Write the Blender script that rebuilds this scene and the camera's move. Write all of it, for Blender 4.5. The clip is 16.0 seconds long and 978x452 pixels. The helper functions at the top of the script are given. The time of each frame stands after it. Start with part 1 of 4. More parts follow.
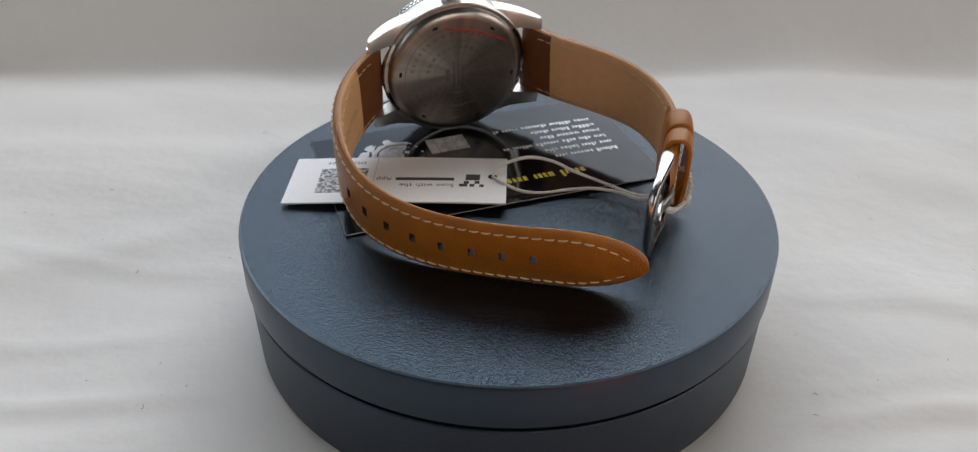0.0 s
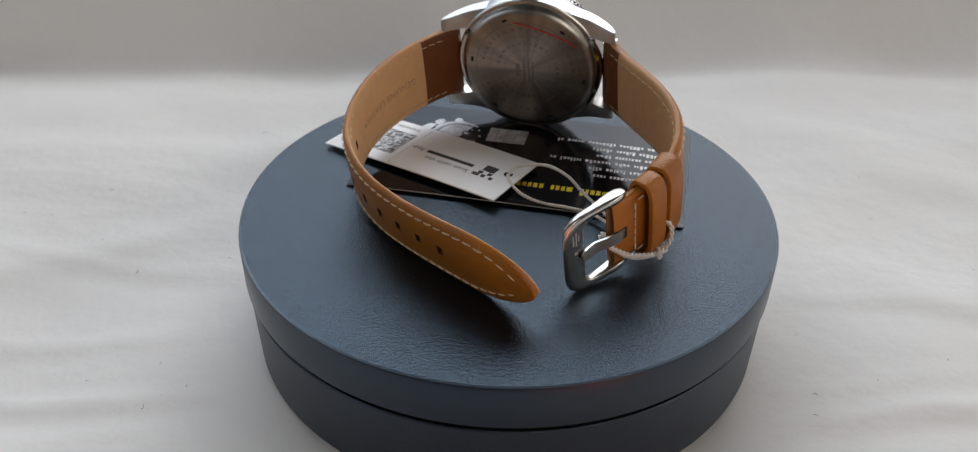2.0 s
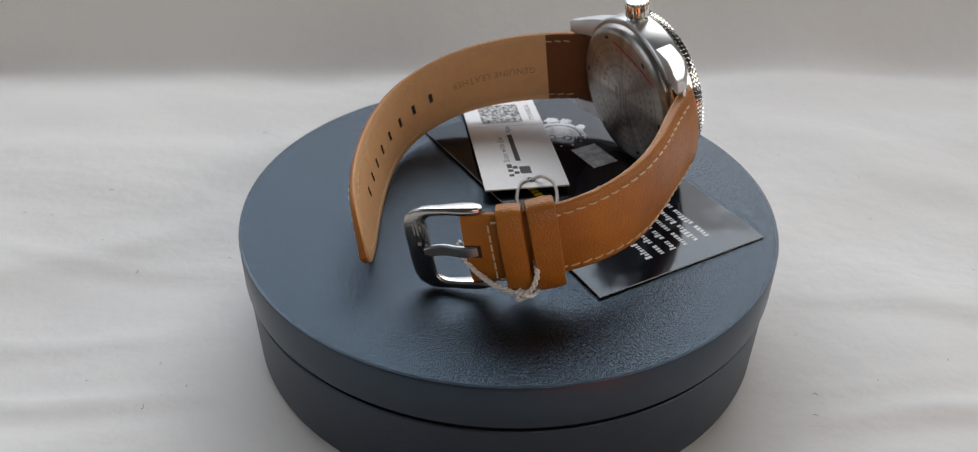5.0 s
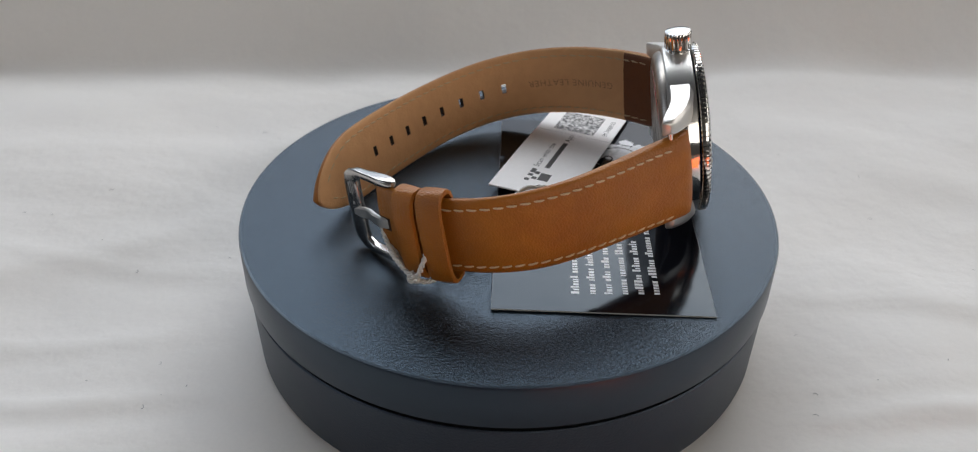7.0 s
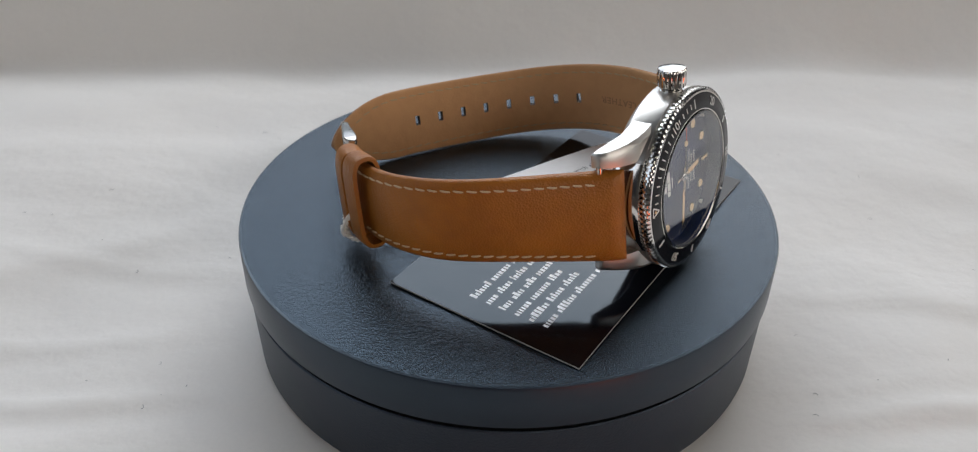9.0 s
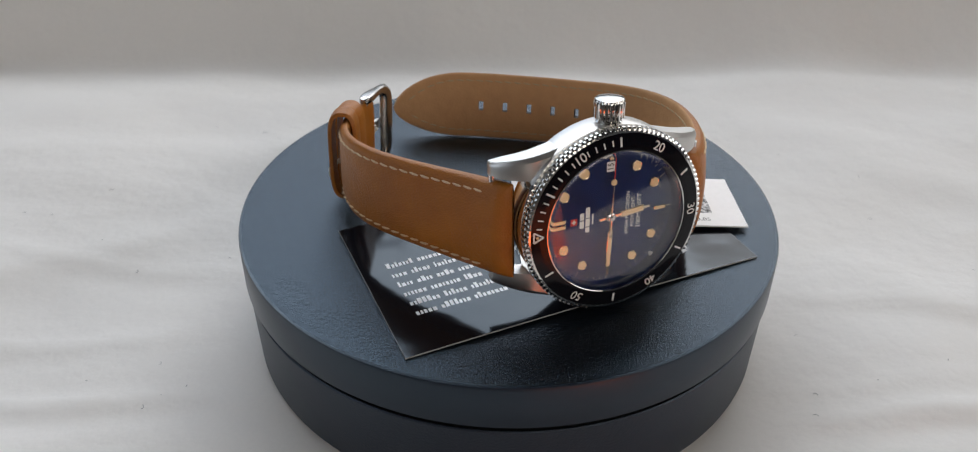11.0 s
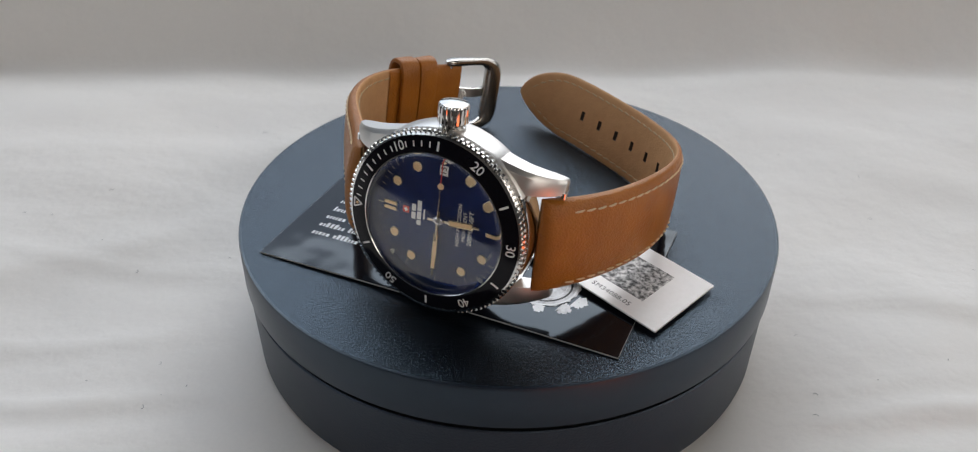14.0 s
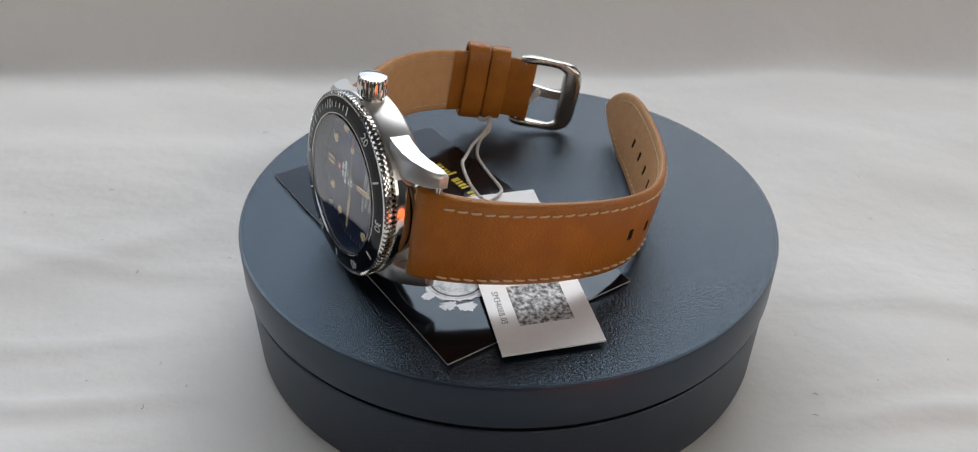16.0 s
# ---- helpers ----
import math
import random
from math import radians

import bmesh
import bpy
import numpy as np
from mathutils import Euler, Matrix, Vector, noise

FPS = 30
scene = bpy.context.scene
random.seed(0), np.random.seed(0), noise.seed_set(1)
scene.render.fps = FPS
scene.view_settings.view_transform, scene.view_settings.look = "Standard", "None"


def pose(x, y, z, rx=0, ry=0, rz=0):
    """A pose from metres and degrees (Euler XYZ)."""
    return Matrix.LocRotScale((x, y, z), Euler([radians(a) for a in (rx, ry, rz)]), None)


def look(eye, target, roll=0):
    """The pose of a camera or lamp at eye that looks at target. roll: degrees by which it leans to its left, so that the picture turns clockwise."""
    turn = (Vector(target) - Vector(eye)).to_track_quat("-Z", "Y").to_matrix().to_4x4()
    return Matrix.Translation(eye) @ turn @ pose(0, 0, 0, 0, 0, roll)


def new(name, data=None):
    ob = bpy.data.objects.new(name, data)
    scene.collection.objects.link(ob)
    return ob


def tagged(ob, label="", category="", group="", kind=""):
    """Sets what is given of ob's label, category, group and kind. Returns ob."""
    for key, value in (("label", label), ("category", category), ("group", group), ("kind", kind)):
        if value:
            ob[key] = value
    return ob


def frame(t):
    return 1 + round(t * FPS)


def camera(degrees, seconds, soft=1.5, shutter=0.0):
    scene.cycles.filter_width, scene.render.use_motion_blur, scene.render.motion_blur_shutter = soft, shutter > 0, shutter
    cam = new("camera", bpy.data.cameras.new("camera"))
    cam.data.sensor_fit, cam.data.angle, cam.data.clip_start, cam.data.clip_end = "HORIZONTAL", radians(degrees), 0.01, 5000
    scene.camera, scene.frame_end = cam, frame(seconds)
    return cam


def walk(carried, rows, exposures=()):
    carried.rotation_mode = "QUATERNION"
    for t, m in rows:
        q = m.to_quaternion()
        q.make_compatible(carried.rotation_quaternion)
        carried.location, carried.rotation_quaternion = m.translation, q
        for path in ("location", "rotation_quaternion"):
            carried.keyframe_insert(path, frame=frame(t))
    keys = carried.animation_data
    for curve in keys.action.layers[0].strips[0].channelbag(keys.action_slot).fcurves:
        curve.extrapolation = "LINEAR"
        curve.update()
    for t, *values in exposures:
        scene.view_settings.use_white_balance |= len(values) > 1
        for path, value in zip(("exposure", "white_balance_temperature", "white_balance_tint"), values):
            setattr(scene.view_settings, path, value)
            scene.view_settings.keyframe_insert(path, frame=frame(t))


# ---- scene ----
MM = 0.001
TOP = 0.0355                      # height of the turntable's upper face over the cloth
RATE = -15.942                    # degrees a second that the turntable turns

cam = camera(57.876, 16.0, soft=1.1)
cam.data.dof.use_dof, cam.data.dof.focus_distance, cam.data.dof.aperture_fstop = True, 0.200, 27.0
EYE = Vector((0.0, -0.19697, 0.12741 + TOP))
WAY = Vector((-0.02196, 0.82301, -0.56760))
VIEW = look(EYE, EYE + WAY, 0.62)
walk(cam, [(0.0, VIEW), (16.0, VIEW)])

# ---- light ----
world = bpy.data.worlds.new("world")
scene.world = world
world.use_nodes = True
sky = world.node_tree.nodes.new("ShaderNodeTexSky")
sky.sky_type, sky.sun_disc, sky.sun_elevation, sky.sun_rotation = "NISHITA", False, radians(35), radians(20)
world.node_tree.links.new(sky.outputs[0], world.node_tree.nodes["Background"].inputs[0])
world.node_tree.nodes["Background"].inputs[1].default_value = 0.1


def window_light(name, eye, target, wide, high, watts, colour):
    data = bpy.data.lights.new(name, "AREA")
    data.shape, data.size, data.size_y, data.energy, data.color = "RECTANGLE", wide, high, watts, colour
    ob = new(name, data)
    ob.matrix_world = look(eye, target)
    return ob


window_light("window_light_back", (-0.20, 1.16, 1.415), (-0.15, 0, 1.24), 2.6, 0.95, 31.5, (0.905, 0.95, 0.995))
window_light("window_light_back_low", (-0.20, 1.16, 0.63), (-0.15, 0, 0.55), 2.6, 0.58, 3.4, (0.905, 0.95, 0.995))
# Fill lights added at front, right and left; no window is known there.
window_light("fill_light_front", (1.10, -2.28, 1.05), (0.3, 0, 0.40), 1.5, 1.1, 13.5, (1.0, 0.895, 0.77))
window_light("fill_light_right", (2.06, -0.3, 0.95), (0, -0.1, 0.80), 1.5, 1.2, 11.0, (1.0, 0.90, 0.785))
window_light("fill_light_left", (-2.06, -0.8, 0.95), (0, -0.1, 0.30), 1.5, 1.2, 5.6, (0.93, 0.97, 1.03))
scene.view_settings.exposure = 0.0


# ---- materials ----
def material(name, colour, rough=0.5, metal=0.0, grain=(), dirt=(), bump=(), spec=0.5, coat=0.0, sheen=0.0, tint=None):
    """grain, dirt: (scale, share, colour); bump: up to three (scale, strength, kind)."""
    m = bpy.data.materials.new(name)
    m.use_nodes = True
    nt = m.node_tree
    p = nt.nodes["Principled BSDF"]
    p.inputs["Roughness"].default_value = rough
    p.inputs["Metallic"].default_value = metal
    p.inputs["Specular IOR Level"].default_value = spec
    p.inputs["Coat Weight"].default_value = coat
    p.inputs["Sheen Weight"].default_value = sheen
    p.inputs["Base Color"].default_value = (*colour, 1)
    if tint:
        p.inputs["Specular Tint"].default_value = (*tint, 1)
    co = nt.nodes.new("ShaderNodeTexCoord").outputs["Object"]
    last = None
    for scale, share, other in (*grain, *dirt):
        tex = nt.nodes.new("ShaderNodeTexNoise")
        tex.inputs["Scale"].default_value, tex.inputs["Detail"].default_value = scale, 4
        nt.links.new(co, tex.inputs["Vector"])
        ramp = nt.nodes.new("ShaderNodeMapRange")
        ramp.inputs[1].default_value, ramp.inputs[2].default_value, ramp.inputs[4].default_value = 0.38, 0.66, share
        nt.links.new(tex.outputs["Fac"], ramp.inputs[0])
        mix = nt.nodes.new("ShaderNodeMix")
        mix.data_type = "RGBA"
        mix.inputs[6].default_value, mix.inputs[7].default_value = (*colour, 1), (*other, 1)
        if last:
            nt.links.new(last, mix.inputs[6])
        nt.links.new(ramp.outputs[0], mix.inputs[0])
        last = mix.outputs[2]
    if last:
        nt.links.new(last, p.inputs["Base Color"])
    normal = None
    for scale, strength, kind in bump:
        if kind == "cell":
            tex = nt.nodes.new("ShaderNodeTexVoronoi")
            out = tex.outputs["Distance"]
        elif kind == "weave":
            tex = nt.nodes.new("ShaderNodeTexChecker")
            out = tex.outputs["Fac"]
        else:
            tex = nt.nodes.new("ShaderNodeTexNoise")
            tex.inputs["Detail"].default_value = 1 if kind == "pebble" else 3
            out = tex.outputs["Fac"]
        tex.inputs["Scale"].default_value = scale
        nt.links.new(co, tex.inputs["Vector"])
        b = nt.nodes.new("ShaderNodeBump")
        b.inputs["Strength"].default_value, b.inputs["Distance"].default_value = strength, (0.9 if kind == "pebble" else 0.6) / scale
        nt.links.new(out, b.inputs["Height"])
        if normal:
            nt.links.new(normal, b.inputs["Normal"])
        normal = b.outputs[0]
    if normal:
        nt.links.new(normal, p.inputs["Normal"])
    return m


def brushed(name, colour, rough, axis, scale=3500, strength=0.12):
    m = material(name, colour, rough, 1.0)
    nt = m.node_tree
    p = nt.nodes["Principled BSDF"]
    co = nt.nodes.new("ShaderNodeTexCoord").outputs["Object"]
    mapping = nt.nodes.new("ShaderNodeMapping")
    mapping.inputs["Scale"].default_value = [0.02 if i == axis else 1 for i in range(3)]
    tex = nt.nodes.new("ShaderNodeTexNoise")
    tex.inputs["Scale"].default_value = scale
    b = nt.nodes.new("ShaderNodeBump")
    b.inputs["Strength"].default_value, b.inputs["Distance"].default_value = strength, 0.0001
    nt.links.new(co, mapping.inputs[0])
    nt.links.new(mapping.outputs[0], tex.inputs["Vector"])
    nt.links.new(tex.outputs["Fac"], b.inputs["Height"])
    nt.links.new(b.outputs[0], p.inputs["Normal"])
    return m


CLOTH = material("white_cotton", (0.80, 0.775, 0.742), 0.9, grain=[(900, 0.25, (0.74, 0.72, 0.69))], dirt=[(14, 0.3, (0.76, 0.74, 0.71))],
                 bump=[(2600, 0.12, "weave"), (60, 0.10, "noise"), (900, 0.10, "noise")], sheen=0.2, spec=0.2)
PLASTIC_TOP = material("pebbled_black_plastic", (0.003, 0.004, 0.006), 0.18, dirt=[(40, 0.3, (0.006, 0.0074, 0.0105))],
                       bump=[(3000, 0.58, "pebble"), (7000, 0.08, "noise")], spec=0.6, tint=(0.50, 0.75, 1.0))
PLASTIC_SIDE = material("satin_black_plastic", (0.013, 0.0165, 0.026), 0.32, spec=0.62, tint=(0.60, 0.82, 1.0), grain=[(500, 0.4, (0.016, 0.0205, 0.031))], dirt=[(160, 0.3, (0.010, 0.013, 0.021))], bump=[(2500, 0.08, "noise")])
PLASTIC_BASE = material("matt_black_plastic", (0.019, 0.0235, 0.036), 0.42, tint=(0.66, 0.84, 1.0), grain=[(700, 0.5, (0.018, 0.023, 0.036))], dirt=[(2500, 0.45, (0.036, 0.040, 0.048)), (60, 0.4, (0.011, 0.015, 0.025))], bump=[(1800, 0.28, "noise")])
# Near-black colour that carries the deep shade of grooves and holes.
RECESS_SHADE = material("recess_shade_black", (0.004, 0.004, 0.005), 0.7)
LEATHER = material("tan_leather", (0.43, 0.148, 0.013), 0.38, grain=[(260, 0.4, (0.30, 0.095, 0.013))], dirt=[(45, 0.6, (0.47, 0.172, 0.018)), (110, 0.45, (0.30, 0.098, 0.013)), (75, 0.4, (0.26, 0.085, 0.011))],
                   bump=[(2100, 0.38, "cell"), (900, 0.12, "noise"), (170, 0.07, "noise")], spec=0.40)
LEATHER_EDGE = material("dark_folded_leather", (0.15, 0.046, 0.011), 0.5, grain=[(300, 0.4, (0.11, 0.034, 0.008))], bump=[(1600, 0.2, "cell")], spec=0.35)
LINING = material("beige_lining_leather", (0.63, 0.35, 0.165), 0.6, grain=[(350, 0.4, (0.53, 0.285, 0.13))], dirt=[(60, 0.4, (0.66, 0.375, 0.18))],
                  bump=[(1900, 0.15, "cell"), (250, 0.12, "noise")], spec=0.25)
# Dark edge finish, deepened so that the slots' inner shade is in it.
SLOT_EDGE_SHADE = material("slot_edge_and_shade", (0.030, 0.014, 0.008), 0.7, grain=[(900, 0.5, (0.05, 0.022, 0.012))])
# Darker lining tone that paints the shade of pressed letters.
EMBOSS_SHADE = material("emboss_shade_on_lining", (0.34, 0.18, 0.085), 0.65)
LINT = material("pale_grey_fibre", (0.46, 0.455, 0.45), 0.8, grain=[(2500, 0.4, (0.36, 0.355, 0.35))])
THREAD = material("cream_thread", (0.72, 0.55, 0.35), 0.8, grain=[(3000, 0.5, (0.56, 0.41, 0.25))], bump=[(4000, 0.3, "noise")])
LINING_THREAD = material("beige_thread", (0.52, 0.39, 0.23), 0.8, grain=[(3000, 0.5, (0.42, 0.3, 0.17))], bump=[(4000, 0.3, "noise")])
CORD = material("white_cotton_cord", (0.80, 0.77, 0.72), 0.85, grain=[(2500, 0.4, (0.66, 0.62, 0.56))], bump=[(5000, 0.3, "noise")])
POLISHED = material("polished_steel", (0.74, 0.725, 0.70), 0.10, 1.0, grain=[(90, 0.5, (0.68, 0.665, 0.64))])
BRUSHED = brushed("brushed_steel", (0.64, 0.622, 0.595), 0.33, 0, 3500, 0.2)
BUCKLE_STEEL = brushed("buckle_steel", (0.52, 0.495, 0.465), 0.22, 1, 3000, 0.08)
LUG_STEEL = brushed("lug_steel", (0.66, 0.645, 0.62), 0.40, 0, 3000, 0.05)


def sunray(name, colour, other, rough, metal):
    """Rays brushed out from the middle, their sheen painted into the colour."""
    m = material(name, colour, rough, metal)
    nt = m.node_tree
    p = nt.nodes["Principled BSDF"]
    split = nt.nodes.new("ShaderNodeSeparateXYZ")
    nt.links.new(nt.nodes.new("ShaderNodeTexCoord").outputs["Object"], split.inputs[0])
    turn = nt.nodes.new("ShaderNodeMath")
    turn.operation = "ARCTAN2"
    nt.links.new(split.outputs[1], turn.inputs[0])
    nt.links.new(split.outputs[0], turn.inputs[1])
    for scale, share in ((2.2, 1.0), (60.0, 0.35)):
        tex = nt.nodes.new("ShaderNodeTexNoise")
        tex.noise_dimensions = "1D"
        tex.inputs["Scale"].default_value = scale
        nt.links.new(turn.outputs[0], tex.inputs["W"])
        ramp = nt.nodes.new("ShaderNodeMapRange")
        ramp.inputs[1].default_value, ramp.inputs[2].default_value, ramp.inputs[4].default_value = 0.35, 0.65, share
        nt.links.new(tex.outputs["Fac"], ramp.inputs[0])
        mix = nt.nodes.new("ShaderNodeMix")
        mix.data_type = "RGBA"
        mix.inputs[6].default_value, mix.inputs[7].default_value = (*colour, 1), (*other, 1)
        if p.inputs["Base Color"].is_linked:
            nt.links.new(p.inputs["Base Color"].links[0].from_socket, mix.inputs[6])
        nt.links.new(ramp.outputs[0], mix.inputs[0])
        nt.links.new(mix.outputs[2], p.inputs["Base Color"])
    return m


BACK_STEEL = sunray("satin_case_back_steel", (0.27, 0.245, 0.22), (0.55, 0.505, 0.46), 0.34, 1.0)
ENGRAVED = material("engraved_steel", (0.30, 0.275, 0.25), 0.45, 1.0)
BEZEL_BLACK = material("glossy_black_bezel_insert", (0.004, 0.004, 0.006), 0.10, spec=0.2, dirt=[(200, 0.4, (0.006, 0.006, 0.009))])
DIAL_BLUE = sunray("midnight_blue_sunray_dial", (0.008, 0.019, 0.082), (0.012, 0.029, 0.118), 0.38, 1.0)
PRINT_WHITE = material("white_print", (0.78, 0.78, 0.76), 0.6)
PRINT_GREY = material("grey_print", (0.36, 0.36, 0.36), 0.6)
LUME = material("cream_lume", (0.78, 0.56, 0.31), 0.6, grain=[(4000, 0.4, (0.66, 0.46, 0.25))])
GOLDEN = material("golden_steel_rim", (0.80, 0.66, 0.46), 0.15, 1.0)
RED_PAINT = material("red_paint", (0.65, 0.03, 0.02), 0.4)
RED_FILM = material("red_film_edge", (0.45, 0.03, 0.03), 0.3)
BLACK_CARD = material("glossy_black_card", (0.004, 0.0045, 0.007), 0.11, spec=0.34, tint=(0.66, 0.84, 1.0), grain=[(900, 0.4, (0.009, 0.009, 0.011))], bump=[(25, 0.04, "noise")])
CARD_EDGE = material("grey_card_core", (0.42, 0.41, 0.40), 0.8)
CARD_WHITE = material("white_card_print", (0.72, 0.74, 0.76), 0.35)
CARD_YELLOW = material("yellow_card_print", (0.80, 0.62, 0.01), 0.35)
TAG_PAPER = material("white_tag_paper", (0.90, 0.89, 0.88), 0.33, grain=[(700, 0.3, (0.82, 0.81, 0.79))], bump=[(900, 0.05, "noise")])
INK = material("black_ink", (0.015, 0.015, 0.016), 0.5)
CODE_GREY = material("mottled_grey_ink", (0.05, 0.05, 0.05), 0.5, grain=[(1000, 0.95, (0.78, 0.77, 0.76))])
# Unseen walls and ceiling, kept dark so that card and plate mirror black.
WALL = material("dim_plaster", (0.075, 0.080, 0.092), 0.9, grain=[(8, 0.3, (0.064, 0.069, 0.080))], bump=[(80, 0.1, "noise")])
DARK_WALL = material("dark_brown_wall", (0.12, 0.108, 0.096), 0.9, grain=[(8, 0.4, (0.10, 0.09, 0.08))])
CEILING = material("dim_grey_ceiling", (0.03, 0.032, 0.036), 0.95, grain=[(5, 0.3, (0.026, 0.028, 0.031))])
FLOORING = material("oak_floor", (0.05, 0.032, 0.022), 0.6, grain=[(20, 0.6, (0.035, 0.022, 0.015))])
# Emission stands in for an unknown red thing mirrored in the glass.
RED_GLOW = material("glowing_orange_red_plate", (0.7, 0.10, 0.03), 0.6, grain=[(60, 0.4, (0.6, 0.07, 0.02))])
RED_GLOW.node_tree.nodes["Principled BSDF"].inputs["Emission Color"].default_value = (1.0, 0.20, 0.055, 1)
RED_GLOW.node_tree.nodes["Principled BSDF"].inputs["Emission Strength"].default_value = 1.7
GLASS = bpy.data.materials.new("sapphire_crystal")
GLASS.use_nodes = True
g_ = GLASS.node_tree.nodes["Principled BSDF"]
g_.inputs["Transmission Weight"].default_value, g_.inputs["Roughness"].default_value, g_.inputs["IOR"].default_value = 1.0, 0.0, 1.55
g_.inputs["Base Color"].default_value = (0.97, 0.98, 1.0, 1)


# ---- mesh helpers ----
def part(name, bm, mat, parent=None, label="", smooth=True, m=None):
    bmesh.ops.recalc_face_normals(bm, faces=bm.faces)
    me = bpy.data.meshes.new(name)
    bm.to_mesh(me)
    bm.free()
    return part_mesh(name, me, mat, parent, label, smooth, m)


def part_mesh(name, me, mat, parent=None, label="", smooth=True, m=None):
    if mat:
        me.materials.append(mat)
    if smooth:
        me.shade_smooth()
        me.set_sharp_from_angle(angle=radians(38))
    ob = new(name, me)
    if m is not None:
        ob.matrix_basis = m
    if parent:
        ob.parent = parent
    if label:
        tagged(ob, label)
    return ob


def thing(name, label, category, m=None, group="", kind=""):
    ob = new(name)
    ob.empty_display_size = 0.01
    ob.matrix_basis = m or Matrix.Identity(4)
    return tagged(ob, label, category, group, kind)


def lathe(profile, seg=96, closed=False):
    """A turned body about z from (radius, height) in millimetres."""
    bm = bmesh.new()
    rings = []
    for r, z in profile:
        if r < 1e-6:
            rings.append([bm.verts.new((0, 0, z * MM))])
        else:
            rings.append([bm.verts.new((r * MM * math.cos(2 * math.pi * i / seg), r * MM * math.sin(2 * math.pi * i / seg), z * MM)) for i in range(seg)])
    pairs = list(zip(rings, rings[1:])) + ([(rings[-1], rings[0])] if closed else [])
    for a, b in pairs:
        for i in range(seg):
            j = (i + 1) % seg
            f = [a[i % len(a)], a[j % len(a)], b[j % len(b)], b[i % len(b)]]
            f = list(dict.fromkeys(f))
            if len(f) > 2:
                bm.faces.new(f)
    return bm


def box(size, at=(0, 0, 0), bevel=0.0, bm=None, turn=None, seg=2):
    """A box in millimetres with rounded edges, added to bm."""
    one = bmesh.new()
    bmesh.ops.create_cube(one, size=1)
    bmesh.ops.scale(one, vec=[s * MM for s in size], verts=one.verts)
    if bevel:
        bmesh.ops.bevel(one, geom=one.edges[:], offset=bevel * MM, segments=seg, affect="EDGES", profile=0.5)
    bmesh.ops.transform(one, matrix=Matrix.Translation([a * MM for a in at]) @ (turn or Matrix.Identity(4)), verts=one.verts)
    if bm is None:
        return one
    me = bpy.data.meshes.new("tmp")
    one.to_mesh(me)
    one.free()
    bm.from_mesh(me)
    bpy.data.meshes.remove(me)
    return bm


def prism(outline, z0, z1, bevel=0.0):
    """A flat plate from a 2D outline, in millimetres."""
    bm = bmesh.new()
    low = [bm.verts.new((x * MM, y * MM, z0 * MM)) for x, y in outline]
    high = [bm.verts.new((x * MM, y * MM, z1 * MM)) for x, y in outline]
    bm.faces.new(low[::-1])
    bm.faces.new(high)
    n = len(outline)
    for i in range(n):
        bm.faces.new((low[i], low[(i + 1) % n], high[(i + 1) % n], high[i]))
    if bevel:
        bmesh.ops.recalc_face_normals(bm, faces=bm.faces)
        bmesh.ops.bevel(bm, geom=bm.edges[:], offset=bevel * MM, segments=2, affect="EDGES", profile=0.5)
    return bm


def sweep(points, section, closed_path=False, up=Vector((0, 0, 1)), scale=None):
    """Carry a closed 2D section (across, up) along 3D points; everything in millimetres."""
    bm = bmesh.new()
    n = len(points)
    rings = []
    for i, q in enumerate(points):
        a = points[(i - 1) % n] if closed_path or i else points[i]
        b = points[(i + 1) % n] if closed_path or i < n - 1 else points[i]
        t = (Vector(b) - Vector(a)).normalized()
        x = t.cross(up)
        x = x.normalized() if x.length > 1e-4 else t.orthogonal().normalized()
        y = x.cross(t)
        k = scale[i] if scale else 1
        rings.append([bm.verts.new((Vector(q) + (x * u + y * v) * k) * MM) for u, v in section])
    m = len(section)
    for i in range(n if closed_path else n - 1):
        a, b = rings[i], rings[(i + 1) % n]
        for j in range(m):
            bm.faces.new((a[j], a[(j + 1) % m], b[(j + 1) % m], b[j]))
    if not closed_path:
        bm.faces.new(rings[0])
        bm.faces.new(rings[-1][::-1])
    return bm


def circle(r, n=8):
    return [(r * math.cos(2 * math.pi * i / n), r * math.sin(2 * math.pi * i / n)) for i in range(n)]


def spline(points, n):
    """n points along a uniform cubic B-spline."""
    q = [Vector(p) for p in points]
    out = []
    for i in range(n):
        x = min(i / (n - 1) * (len(q) - 3), len(q) - 3 - 1e-6)
        k = int(x)
        t = x - k
        out.append(((1 - t) ** 3 * q[k] + (3 * t ** 3 - 6 * t * t + 4) * q[k + 1] + (-3 * t ** 3 + 3 * t * t + 3 * t + 1) * q[k + 2] + t ** 3 * q[k + 3]) / 6)
    return out


def smooth_path(points, n):
    """n points of a curve that goes through all the points given."""
    q = [Vector(p) for p in points]
    q = [2 * q[0] - q[1]] + q + [2 * q[-1] - q[-2]]
    out = []
    for i in range(n):
        x = min(i / (n - 1) * (len(q) - 3), len(q) - 3 - 1e-6)
        k = int(x)
        t = x - k
        a, b, c, d = q[k:k + 4]
        out.append(0.5 * (2 * b + (c - a) * t + (2 * a - 5 * b + 4 * c - d) * t * t + (3 * b - a - 3 * c + d) * t ** 3))
    return out


